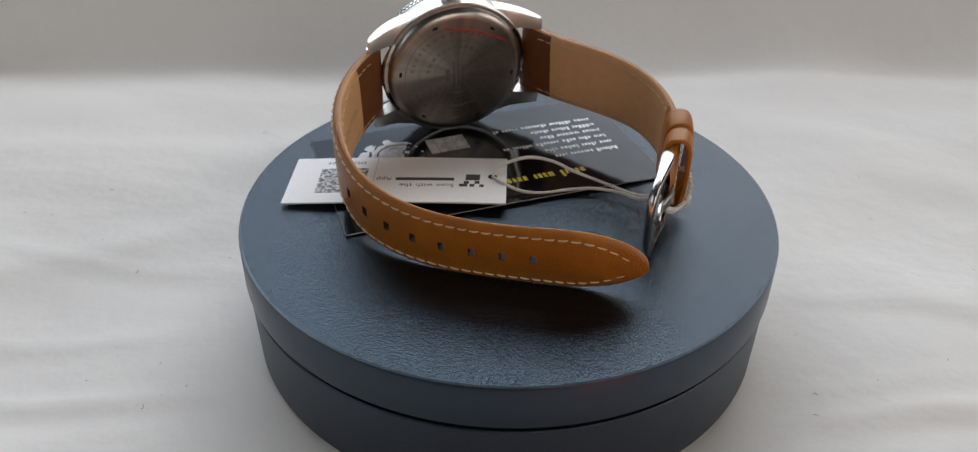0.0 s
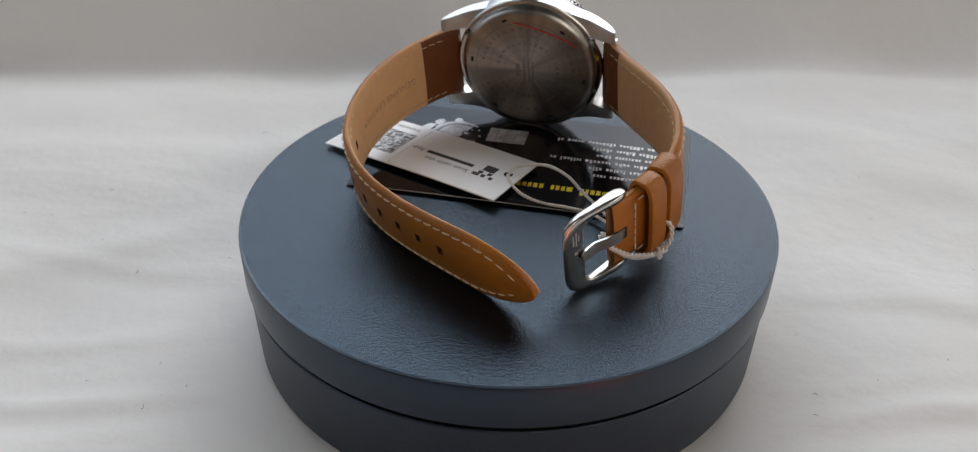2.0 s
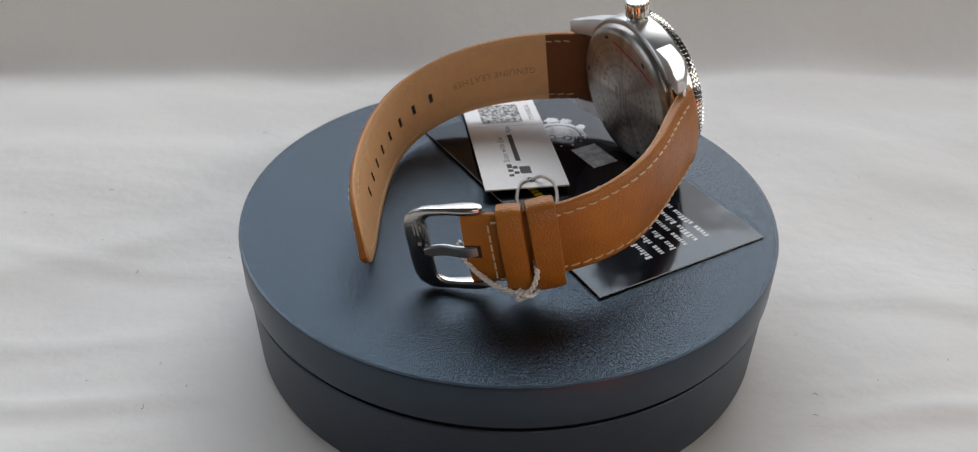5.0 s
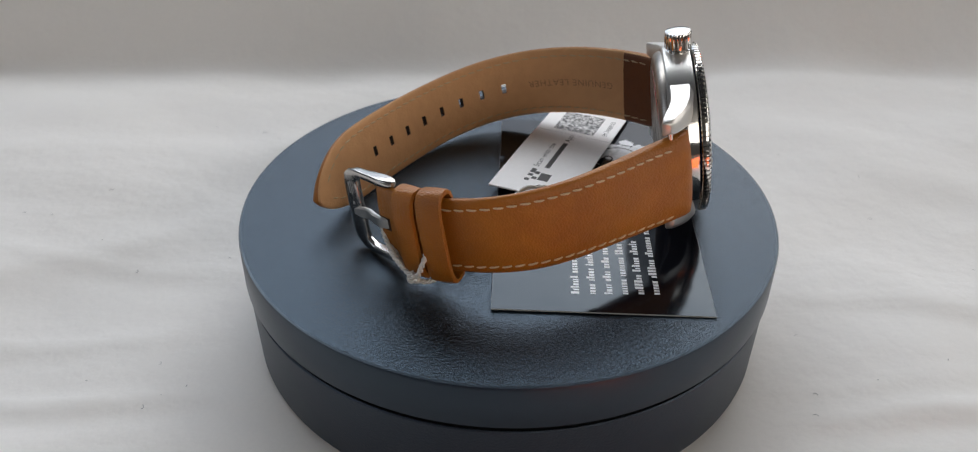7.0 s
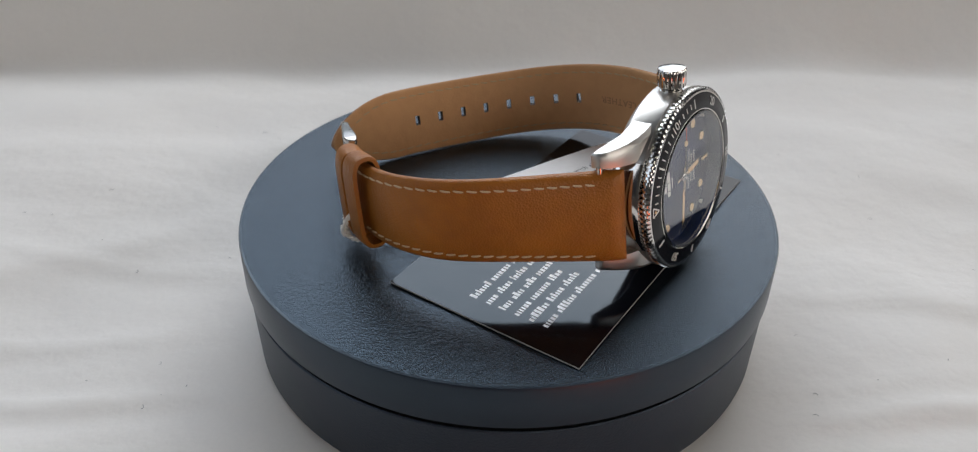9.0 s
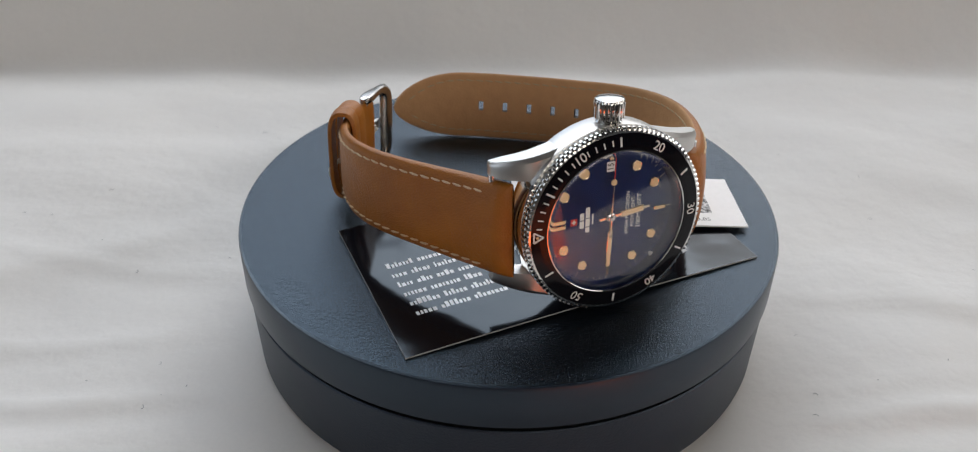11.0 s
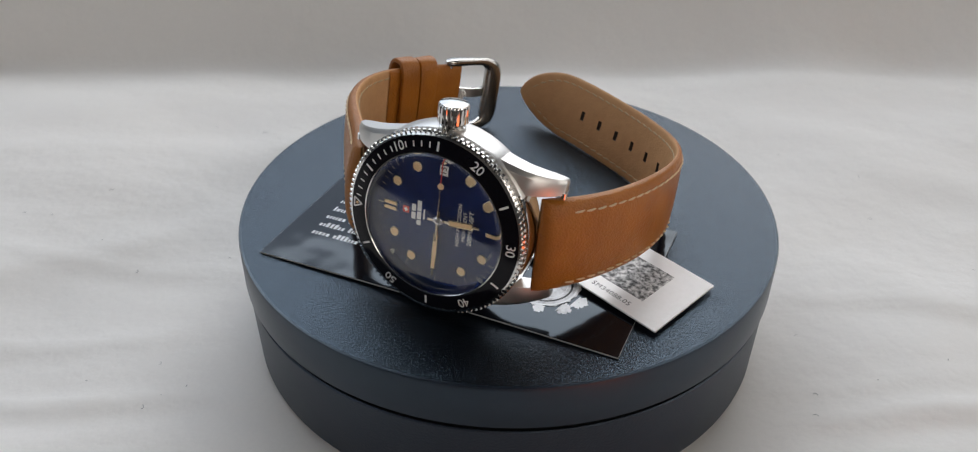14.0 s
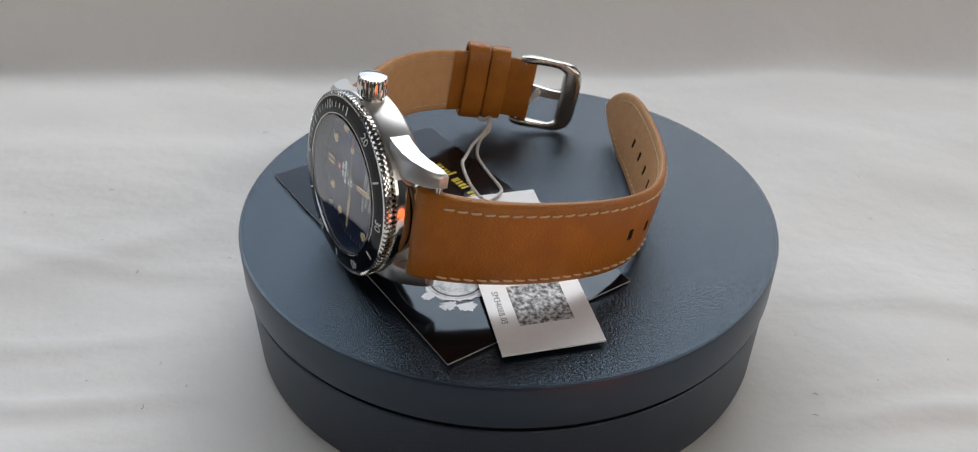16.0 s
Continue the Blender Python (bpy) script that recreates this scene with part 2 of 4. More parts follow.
def lettering(text, size, mat_depth=0.03, align="CENTER", spacing=1.0):
    """A mesh of text in metres; size in millimetres is the height of capitals."""
    cu = bpy.data.curves.new("lettering", "FONT")
    cu.body, cu.size, cu.align_x, cu.align_y = text, size / 0.69 * MM, align, "CENTER"
    cu.extrude, cu.space_character, cu.resolution_u = mat_depth * MM, spacing, 3
    ob = new("lettering", cu)
    bpy.context.view_layer.update()
    me = bpy.data.meshes.new_from_object(ob.evaluated_get(bpy.context.evaluated_depsgraph_get()))
    bpy.data.objects.remove(ob)
    bpy.data.curves.remove(cu)
    return me


def bars(rows, x_dir, y_dir, origin, z, thick=0.02):
    """Plain bars instead of words: rows of (x0, x1, y, height) in the frame of origin, x_dir, y_dir."""
    bm = bmesh.new()
    for x0, x1, y, h in rows:
        vs = []
        for u, v in ((x0, y), (x1, y), (x1, y + h), (x0, y + h)):
            q = Vector(origin) + Vector(x_dir) * u + Vector(y_dir) * v
            vs.append((q.x, q.y))
        one = prism(vs, z, z + thick)
        me = bpy.data.meshes.new("tmp")
        one.to_mesh(me)
        one.free()
        bm.from_mesh(me)
        bpy.data.meshes.remove(me)
    return bm


# ---- the unseen room, closed round the table ----
def room():
    def slab(name, lo, hi, mat, label):
        size = [(b - a) * 1000 for a, b in zip(lo, hi)]
        at = [(a + b) * 500 for a, b in zip(lo, hi)]
        return tagged(part(name, box(size, at), mat, smooth=False), label, "wall", kind="structure")
    slab("floor", (-2.1, -2.3, -0.80), (2.1, 1.3, -0.75), FLOORING, "brown oak floor of the room")
    slab("ceiling", (-2.1, -2.3, 2.10), (2.1, 1.3, 2.15), CEILING, "unseen dim grey ceiling added over the table")
    # front wall, open where the added fill light stands
    slab("wall_front_low", (-2.1, -2.4, -0.75), (2.1, -2.3, 0.48), DARK_WALL, "unseen dark brown wall under the front fill light")
    slab("wall_front_high", (-2.1, -2.4, 1.62), (2.1, -2.3, 2.10), DARK_WALL, "unseen dark brown wall over the front fill light")
    slab("wall_front_near", (-2.1, -2.4, 0.48), (0.33, -2.3, 1.62), DARK_WALL, "unseen dark brown wall beside the front fill light")
    slab("wall_front_far", (1.87, -2.4, 0.48), (2.1, -2.3, 1.62), DARK_WALL, "unseen dark brown wall beside the front fill light")
    slab("wall_right_low", (2.1, -2.3, -0.75), (2.2, 1.3, 0.34), WALL, "unseen dim plaster wall under the right fill light")
    slab("wall_right_high", (2.1, -2.3, 1.56), (2.2, 1.3, 2.10), WALL, "unseen dim plaster wall over the right fill light")
    slab("wall_right_near", (2.1, -2.3, 0.34), (2.2, -1.06, 1.56), WALL, "unseen dim plaster wall beside the right fill light")
    slab("wall_right_far", (2.1, 0.46, 0.34), (2.2, 1.3, 1.56), WALL, "unseen dim plaster wall beside the right fill light")
    # back wall with its window opening
    slab("wall_back_low", (-2.1, 1.2, -0.75), (2.1, 1.3, 0.24), WALL, "unseen dim plaster wall under the window")
    slab("wall_back_high", (-2.1, 1.2, 1.92), (2.1, 1.3, 2.10), WALL, "unseen dim plaster wall over the window")
    slab("wall_back_side", (-2.1, 1.2, 0.24), (-1.52, 1.3, 1.92), WALL, "unseen dim plaster wall beside the window")
    slab("wall_back_end", (1.12, 1.2, 0.24), (2.1, 1.3, 1.92), WALL, "unseen dim plaster wall beside the window")
    slab("wall_left_low", (-2.2, -2.3, -0.75), (-2.1, 1.3, 0.34), WALL, "unseen dim plaster wall under the left fill light")
    slab("wall_left_high", (-2.2, -2.3, 1.56), (-2.1, 1.3, 2.10), WALL, "unseen dim plaster wall over the left fill light")
    slab("wall_left_near", (-2.2, -2.3, 0.34), (-2.1, -1.58, 1.56), WALL, "unseen dim plaster wall beside the left fill light")
    slab("wall_left_far", (-2.2, -0.02, 0.34), (-2.1, 1.3, 1.56), WALL, "unseen dim plaster wall beside the left fill light")


def cloth_height(x, y):
    """Height in metres of the cloth: flat, then rising over a ledge at the back."""
    k = min(max((y - 0.159 - 0.072 * min(max(x, -0.3), 0.0)) / (0.056 + 0.05 * min(max(x, -0.3), 0.3)), 0), 1)
    rise = 0.055 * k * k * (3 - 2 * k)
    far = math.hypot(x, y)
    calm = min(max((far - 0.068) / 0.05, 0), 1)
    n = noise.noise((x * 5 + 3, y * 9, 0.3)) * 0.0062 + noise.noise((x * 13 - y * 6, y * 24, 4.1)) * 0.0038 + noise.noise((x * 24 + y * 14, y * 48, 1.7)) * 0.0012
    for sign, at, slope, tall in ((-1, -0.0415, 0.03, 0.0012), (1, -0.0405, -0.05, 0.0013), (1, -0.030, -0.1, 0.0005), (-1, -0.018, 0.12, 0.0006), (-1, 0.012, -0.10, 0.0006), (1, 0.004, 0.16, 0.0007)):
        d = y - at + slope * (abs(x) - 0.1) + 0.0018 * math.sin(40 * x) + 0.001 * math.sin(95 * x)
        n += tall * (math.exp(-(d / 0.0028) ** 2) - 0.5 * math.exp(-((d + 0.006) / 0.004) ** 2)) * (x * sign > 0.05)
    n += 0.0011 * math.exp(-((y - 0.055 - 0.25 * x + 0.01 * math.sin(30 * x)) / 0.008) ** 2) * (x < -0.07)
    n += 0.0010 * math.exp(-((y - 0.095 - 0.12 * x) / 0.009) ** 2) * (x < -0.05)
    n += 0.0012 * math.exp(-((y - 0.02 - 0.5 * (x - 0.1)) / 0.012) ** 2) * (x > 0.085)
    n += k * (0.0035 * math.exp(-((x + 0.036) / 0.004) ** 2) + 0.004 * math.exp(-((x - 0.20) / 0.005) ** 2) + 0.004 * noise.noise((x * 18, 0.5, 2.0)))
    return rise + n * calm - 0.0004


def cloth():
    xs = [-0.75 + 1.5 * i / 260 for i in range(261)]
    ys = [-0.166 + 0.466 * i / 176 for i in range(177)] + [0.32 + 0.05 * i for i in range(9)]
    bm = bmesh.new()
    grid = [[bm.verts.new((x, y, cloth_height(x, y))) for x in xs] for y in ys]
    for a, b in zip(grid, grid[1:]):
        for i in range(len(xs) - 1):
            bm.faces.new((a[i], a[i + 1], b[i + 1], b[i]))
    ob = part("backdrop_cloth", bm, CLOTH)
    tagged(ob, "softly creased white cotton cloth spread under the turntable", "cloth", kind="structure")
    table = part("table", box((1480, 1250, 30), (0, 110, -22), 3), FLOORING)
    tagged(table, "plain wooden table under the white cloth", "table", kind="structure")
    # Unseen glowing plate, added to put red into the watch glass.
    red = part("red_glow_plate", prism([(30, -188), (62, -183), (84, -186), (72, -160), (68, -145), (102, -133), (146, -190), (212, -262), (196, -284), (136, -288), (104, -232), (60, -212), (32, -203)], 0, 9, 1.2), RED_GLOW, m=pose(0, 0, 0.002))
    tagged(red, "unseen glowing orange-red plate, added for the red reflection in the glass", "lamp")


def lint():
    """Loose fibres on the cloth."""
    rng = random.Random(21)
    bm = bmesh.new()
    for k in range(28):
        side = rng.choice((-1, 1))
        x, y = side * rng.uniform(0.075, 0.16), rng.uniform(-0.055, 0.10)
        a, size = rng.uniform(0, math.pi), rng.uniform(0.3, 1.6)
        pts = []
        for q in range(5):
            f = (q - 2) * size / 4
            px, py = x * 1000 + f * math.cos(a + 0.3 * q), y * 1000 + f * math.sin(a + 0.3 * q)
            pts.append((px, py, cloth_height(px / 1000, py / 1000) * 1000 + 0.12))
        one = sweep(pts, circle(rng.uniform(0.05, 0.1), 5))
        me = bpy.data.meshes.new("tmp")
        one.to_mesh(me)
        one.free()
        bm.from_mesh(me)
        bpy.data.meshes.remove(me)
    tagged(part("lint", bm, LINT), "fine grey lint fibres lying on the white cloth", "lint", kind="stuff")


room()
cloth()
lint()


# ---- the turntable ----
def turntable():
    base = thing("turntable", "round black plastic display turntable standing on cloth", "turntable", Matrix.Translation((-0.0003, 0, TOP - 0.0345)))
    part("base", lathe([(0, -1), (67.3, -1), (68.2, -0.5), (68.5, 0.5), (69.0, 20.9), (68.7, 21.2), (68.2, 20.9), (67.8, 19.6), (62.0, 19.6)], 160), PLASTIC_BASE, base, "matt black lower body")
    # Groove floor and wall, with the deep shade between the plates painted in.
    part("gap", lathe([(0, 19.4), (67.5, 19.7), (67.0, 20.2), (64.5, 20.6), (64.5, 23.2), (0, 23.2)], 128), RECESS_SHADE, base)
    plate = thing("turning_plate", "", "")
    for key in ("label", "category"):
        if key in plate:
            del plate[key]
    plate.parent = base
    part("plate_rim", lathe([(62, 23.05), (69.2, 22.95), (69.55, 23.15), (69.6, 23.7), (69.6, 33.7), (69.35, 34.35), (68.8, 34.46)], 200), PLASTIC_SIDE, plate, "satin black rim")
    part("plate_top", lathe([(68.8, 34.46), (66, 34.5), (40, 34.5), (20, 34.5), (0, 34.5)], 200), PLASTIC_TOP, plate, "pebbled black upper face")
    return base, plate


TURNTABLE, PLATE = turntable()

# ---- the watch ----
SIDE = Vector((-0.94456, -0.32834, 0.0))
UP = Vector((0.04810, -0.13836, 0.98921))
FACE = Vector((-0.32480, 0.93437, 0.14648))
DIAL = Vector((-18.53, 41.65, 22.06))
HEAD = Matrix(((SIDE.x, UP.x, FACE.x, DIAL.x * MM), (SIDE.y, UP.y, FACE.y, DIAL.y * MM), (SIDE.z, UP.z, FACE.z, DIAL.z * MM), (0, 0, 0, 1))) @ Matrix.Rotation(radians(-1.9), 4, "Z")


def clock(minute, r):
    a = math.radians(6 * minute)
    return Vector((-math.cos(a) * r, math.sin(a) * r, 0))


def turned(minute, r, z):
    """A frame on the dial at that minute: y outwards, z towards the glass."""
    q = clock(minute, r)
    a = math.atan2(*clock(minute, 1).yx)
    return Matrix.Translation((q.x * MM, q.y * MM, z * MM)) @ Matrix.Rotation(a - math.pi / 2, 4, "Z")


UPRIGHT = Matrix.Rotation(math.pi / 2, 4, "Z")


def case(head):
    # middle of the case and lugs
    # brushed flanks on the crown's side and opposite, mirror polish between the lugs
    for name, mat, side, label in (("case", BRUSHED, 0, "brushed steel case"), ("case_end", POLISHED, 1, "polished case end between the lugs"), ("case_end", POLISHED, -1, "polished case end between the lugs")):
        bm = lathe([(0, -6.9), (18.4, -6.95), (20.5, -6.9), (20.85, -6.6), (20.95, -6.0), (20.95, -1.2), (20.75, -0.5), (19.9, -0.15), (16.05, -0.1), (16.0, -3.0), (0, -3.0)], 144)
        gone = []
        for f in bm.faces:
            c = f.calc_center_median()
            end = abs(c.y) < 10.7 * MM and c.xy.length > 17 * MM
            if end != (side != 0) or c.x * side < 0:
                gone.append(f)
        bmesh.ops.delete(bm, geom=gone, context="FACES")
        part(name, bm, mat, head, label)
    for sx in (-1, 1):
        for sy in (-1, 1):
            bm = bmesh.new()
            rows = []
            for x, top, low in ((10.5, -0.9, -6.4), (14.0, -1.0, -6.4), (17.0, -1.5, -6.6), (19.5, -2.5, -7.4), (21.5, -3.8, -8.3), (23.2, -5.3, -8.9), (24.7, -7.1, -9.3)):
                outer = 17.2 - (x - 12) * 0.26
                inner = 10.75
                rows.append([bm.verts.new((x * sx * MM, y * sy * MM, z * MM)) for y, z in ((inner, top - 0.1), (outer - 0.9, top), (outer, top - 0.8), (outer, low + 0.3), (outer - 0.4, low), (inner, low))])
            for a, b in zip(rows, rows[1:]):
                for i in range(6):
                    bm.faces.new((a[i], a[(i + 1) % 6], b[(i + 1) % 6], b[i]))
            bm.faces.new(rows[0])
            tip_face = bm.faces.new(rows[-1][::-1])
            bmesh.ops.bevel(bm, geom=list(tip_face.edges), offset=0.3 * MM, segments=2, affect="EDGES", profile=0.5)
            part("lug", bm, LUG_STEEL, head, "polished steel lug")
        bar = sweep([(24.3 * sx, y, -7.4) for y in (-11.2, 0, 11.2)], circle(0.75, 10))
        part("spring_bar", bar, POLISHED, head)
    # back
    back = part("case_back", lathe([(0, -9.0), (17.2, -9.0), (17.9, -8.9), (18.7, -8.5), (19.4, -7.8), (19.6, -6.85)], 128), BACK_STEEL, head, "satin steel screw-down case back")
    for r, w in ((15.0, 0.18), (11.2, 0.14), (10.6, 0.1), (6.6, 0.14)):
        part("engraved_ring", lathe([(r, -9.0), (r, -9.03), (r + w, -9.03), (r + w, -9.0)], 96), ENGRAVED, back)
    # Near-black blocks flush with the back; notch shade is in their colour.
    for i in range(6):
        m = Matrix.Rotation(math.radians(60 * i + 8), 4, "Z")
        part("notch", box((0.9, 1.7, 0.5), (16.4, 0, -8.78), 0.15), RECESS_SHADE, back, m=m)
    rng = random.Random(4)
    for k, r in ((0, 13.2), (1, 8.7)):
        bm = bmesh.new()
        a = 0.2
        while a < 6.0:
            w = rng.uniform(0.05, 0.16) * 9 / r
            for q in range(3):
                aa = a + w * q / 3
                box((0.9, r * w / 3 * 0.8, 0.04), (r, 0, -9.0), bm=bm, turn=None)
                bmesh.ops.rotate(bm, cent=(0, 0, 0), matrix=Matrix.Rotation(aa, 3, "Z"), verts=bm.verts[-8:])
            a += w + 0.09
        part("engraved_line", bm, ENGRAVED, back)
    bm = bars([(-4, 4, -0.6, 0.5), (-3, 3, -1.8, 0.5), (-4.4, 4.4, 0.7, 0.6), (-2, 2, 2.2, 1.2)], (0, 1, 0), (1, 0, 0), (0, 0, 0), -9.03, 0.04)
    part("engraved_line", bm, ENGRAVED, back)
    edge = smooth_path([(3.5, 15.0, -9.1), (-2, 13.8, -9.14), (-8.5, 11.6, -9.14), (-14.5, 8.4, -8.95)], 14)
    part("film_edge", sweep(edge, [(-0.22, -0.04), (0.22, -0.04), (0.22, 0.04), (-0.22, 0.04)]), RED_FILM, back, "red edge of a protective film")


def bezel(head):
    ring = thing("bezel", "", "")
    ring.parent = head
    # coin edge
    bm = bmesh.new()
    n = 108
    prof = [(19.9, 0.0), (20.8, 0.15), (20.95, 0.35), (20.95, 1.6), (20.8, 1.85), (20.2, 2.1), (20.16, 2.12), (19.8, 2.2)]
    rings = []
    for r, z in prof:
        row = []
        for i in range(n * 4):
            a = 2 * math.pi * (i // 4 + (0.0, 0.44, 0.52, 0.92)[i % 4]) / n
            cut = 0.62 if i % 4 > 1 and r > 20.18 else 0.0
            q = max(r - cut, 19.95) if r > 19.95 else r
            row.append(bm.verts.new((q * MM * math.cos(a), q * MM * math.sin(a), z * MM)))
        rings.append(row)
    for a, b in zip(rings, rings[1:]):
        for i in range(n * 4):
            j = (i + 1) % (n * 4)
            bm.faces.new((a[i], a[j], b[j], b[i]))
    part("knurled_edge", bm, POLISHED, ring, "knurled polished steel edge")
    part("bezel_insert", lathe([(19.85, 2.05), (19.7, 2.22), (18.0, 2.5), (16.6, 2.72), (16.35, 2.7), (16.3, 2.3)], 160), BEZEL_BLACK, ring, "glossy black insert with white minute scale")

    def on_bezel(minute, r):
        return turned(minute, r, 2.56 - (r - 18.0) * 0.16 + 0.02) @ Matrix.Rotation(-0.155, 4, "X")
    for k in (10, 20, 30, 40, 50):
        part_mesh("numeral", lettering(str(k), 2.0, 0.02, spacing=0.95), PRINT_WHITE, ring, m=on_bezel(k, 18.05), smooth=False)
    for k in range(60):
        if k == 0 or k in (10, 20, 30, 40, 50) or (k > 15 and k % 5):
            continue
        long = k % 5 == 0
        part("minute_mark", box((0.42 if long else 0.26, 2.0 if long else 1.2, 0.05)), PRINT_WHITE, ring, m=on_bezel(k, 18.05 if long else 18.1), smooth=False)
    tri = bmesh.new()
    for a, b in (((-1.15, 1.05), (1.15, 1.05)), ((1.15, 1.05), (0, -1.0)), ((0, -1.0), (-1.15, 1.05))):
        sw = [(*a, 0), (*b, 0)]
        me = bpy.data.meshes.new("tmp")
        one = sweep(sw, [(-0.17, -0.03), (0.17, -0.03), (0.17, 0.03), (-0.17, 0.03)])
        one.to_mesh(me)
        one.free()
        tri.from_mesh(me)
        bpy.data.meshes.remove(me)
    part("triangle_mark", tri, PRINT_WHITE, ring, m=on_bezel(0, 18.1), smooth=False)
    part("pip", lathe([(0, 0.06), (0.32, 0.06), (0.32, 0)], 20), LUME, ring, m=on_bezel(0, 18.35))


SUNK = Matrix.Translation((0, 0, -1.7 * MM))


def dial(head):
    face = part("dial", lathe([(0, 0), (14.2, 0), (15.4, 0.02)], 128), DIAL_BLUE, head, "midnight blue dial", m=SUNK)
    part("chapter_ring", lathe([(15.35, -1.68), (15.5, -1.6), (15.95, 0.5), (16.0, 1.32)], 128), DIAL_BLUE, head, "sloping dark blue chapter ring")
    for k in range(60):
        size = (0.16, 1.25, 0.03) if k % 5 == 0 else (0.1, 0.85, 0.03)
        part("minute_track_mark", box(size), PRINT_GREY, face, m=turned(k, 14.75 if k % 5 else 14.6, 0.025), smooth=False)
    for hour in (1, 2, 4, 5, 7, 8, 10, 11):
        dot = part("hour_dot", lathe([(1.18, 0), (1.18, 0.28), (1.08, 0.34), (0.96, 0.3)], 32), GOLDEN, face, "round applied hour marker", m=turned(hour * 5, 12.3, 0.0))
        part("lume", lathe([(0, 0.31), (0.98, 0.29)], 24), LUME, dot)

    def baton(minute, r, w, length, off=0.0):
        ob = part("hour_baton", box((w, length, 0.42), (off, 0, 0.21), 0.08), GOLDEN, face, "applied steel hour baton", m=turned(minute, r, 0))
        part("lume", box((w - 0.34, length - 0.5, 0.06), (off, 0, 0.42)), LUME, ob, smooth=False)
    baton(0, 12.0, 0.95, 3.3, -0.62)
    baton(0, 12.0, 0.95, 3.3, 0.62)
    baton(30, 12.4, 1.0, 3.0)
    baton(15, 13.7, 1.0, 1.7)
    # date
    part("date_window", box((1.9, 2.2, 0.06), (0, 0, 0.03), 0.02), PRINT_WHITE, face, "white date window", m=Matrix.Translation((0, 11.35 * MM, 0)), smooth=False)
    part_mesh("date_numeral", lettering("15", 1.25, 0.02), INK, face, m=Matrix.Translation((0, 11.35 * MM, 0.085 * MM)) @ UPRIGHT, smooth=False)
    # maker's mark as plain shapes
    part("emblem", box((1.5, 1.5, 0.05), (-8.3, 0, 0.03)), RED_PAINT, face, "small red square emblem with white cross", smooth=False)
    part("emblem_cross", box((1.0, 0.3, 0.04), (-8.3, 0, 0.06), bm=box((0.3, 1.0, 0.04), (-8.3, 0, 0.06))), PRINT_WHITE, face, smooth=False)
    part("maker_line", bars([(-1.75, -0.1, 5.9, 1.0), (0.15, 1.75, 5.9, 1.0), (-2.9, -1.7, 4.55, 1.0), (-1.5, 0.3, 4.55, 1.0), (0.5, 2.9, 4.55, 1.0), (-1.2, 1.2, 3.7, 0.32)],
                            (0, 1, 0), (-1, 0, 0), (0, 0, 0), 0.02), PRINT_WHITE, face, smooth=False)
    for text, x, h in (("HIGH PRECISION", 4.5, 0.88), ("MOVEMENT", 5.85, 0.88), ("200M/660FT", 7.3, 1.05)):
        part_mesh("dial_text", lettering(text, h, 0.015, spacing=1.05), PRINT_WHITE, face, m=Matrix.Translation((x * MM, 0, 0.035 * MM)) @ UPRIGHT, smooth=False)
    for text, minute in (("SWISS", 34.2), ("MADE", 25.8)):
        part_mesh("dial_text", lettering(text, 0.62, 0.015, spacing=1.2), PRINT_GREY, face, m=turned(minute, 13.3, 0.035) @ Matrix.Rotation(math.pi, 4, "Z"), smooth=False)

    # pointers
    def hand(name, minute, outline, lume, z, label):
        ob = part(name, prism(outline, z, z + 0.16, 0.04), GOLDEN, head, label, m=SUNK @ turned(minute, 0, 0))
        if lume:
            x, a, b = lume
            part("lume", box((x, b - a, 0.05), (0, (a + b) / 2, z + 0.17)), LUME, ob, smooth=False)
        return ob
    hand("hour_hand", 28.9, [(-0.32, -2.6), (0.32, -2.6), (0.32, 2.4), (0.78, 2.4), (0.78, 8.2), (0.3, 8.2), (0.3, 9.6), (-0.3, 9.6), (-0.3, 8.2), (-0.78, 8.2), (-0.78, 2.4), (-0.32, 2.4)], (1.05, 2.7, 7.9), 0.7, "golden steel hour hand")
    hand("minute_hand", 45.25, [(-0.3, -2.4), (0.3, -2.4), (0.3, 3.0), (0.62, 3.0), (0.62, 11.8), (0.28, 11.8), (0.28, 13.6), (-0.28, 13.6), (-0.28, 11.8), (-0.62, 11.8), (-0.62, 3.0), (-0.3, 3.0)], (0.8, 3.3, 11.5), 1.0, "golden steel minute hand")
    second = hand("second_hand", 15.2, [(-0.28, -4.6), (0.28, -4.6), (0.1, 0), (0.08, 13.8), (-0.08, 13.8), (-0.1, 0)], None, 1.3, "thin second hand with lume dot and red tip")
    part("lume_dot", lathe([(0, 1.55), (0.5, 1.52), (0.68, 1.5), (0.7, 1.28)], 24), LUME, second, m=Matrix.Translation((0, 8.3 * MM, 0)))
    part("red_tip", box((0.2, 4.8, 0.05), (0, 11.4, 1.5)), RED_PAINT, second, smooth=False)
    part("hub", lathe([(1.15, 0.5), (1.15, 1.2), (0.95, 1.4), (0.55, 1.45), (0.5, 1.65), (0, 1.7)], 40), POLISHED, head, m=SUNK)


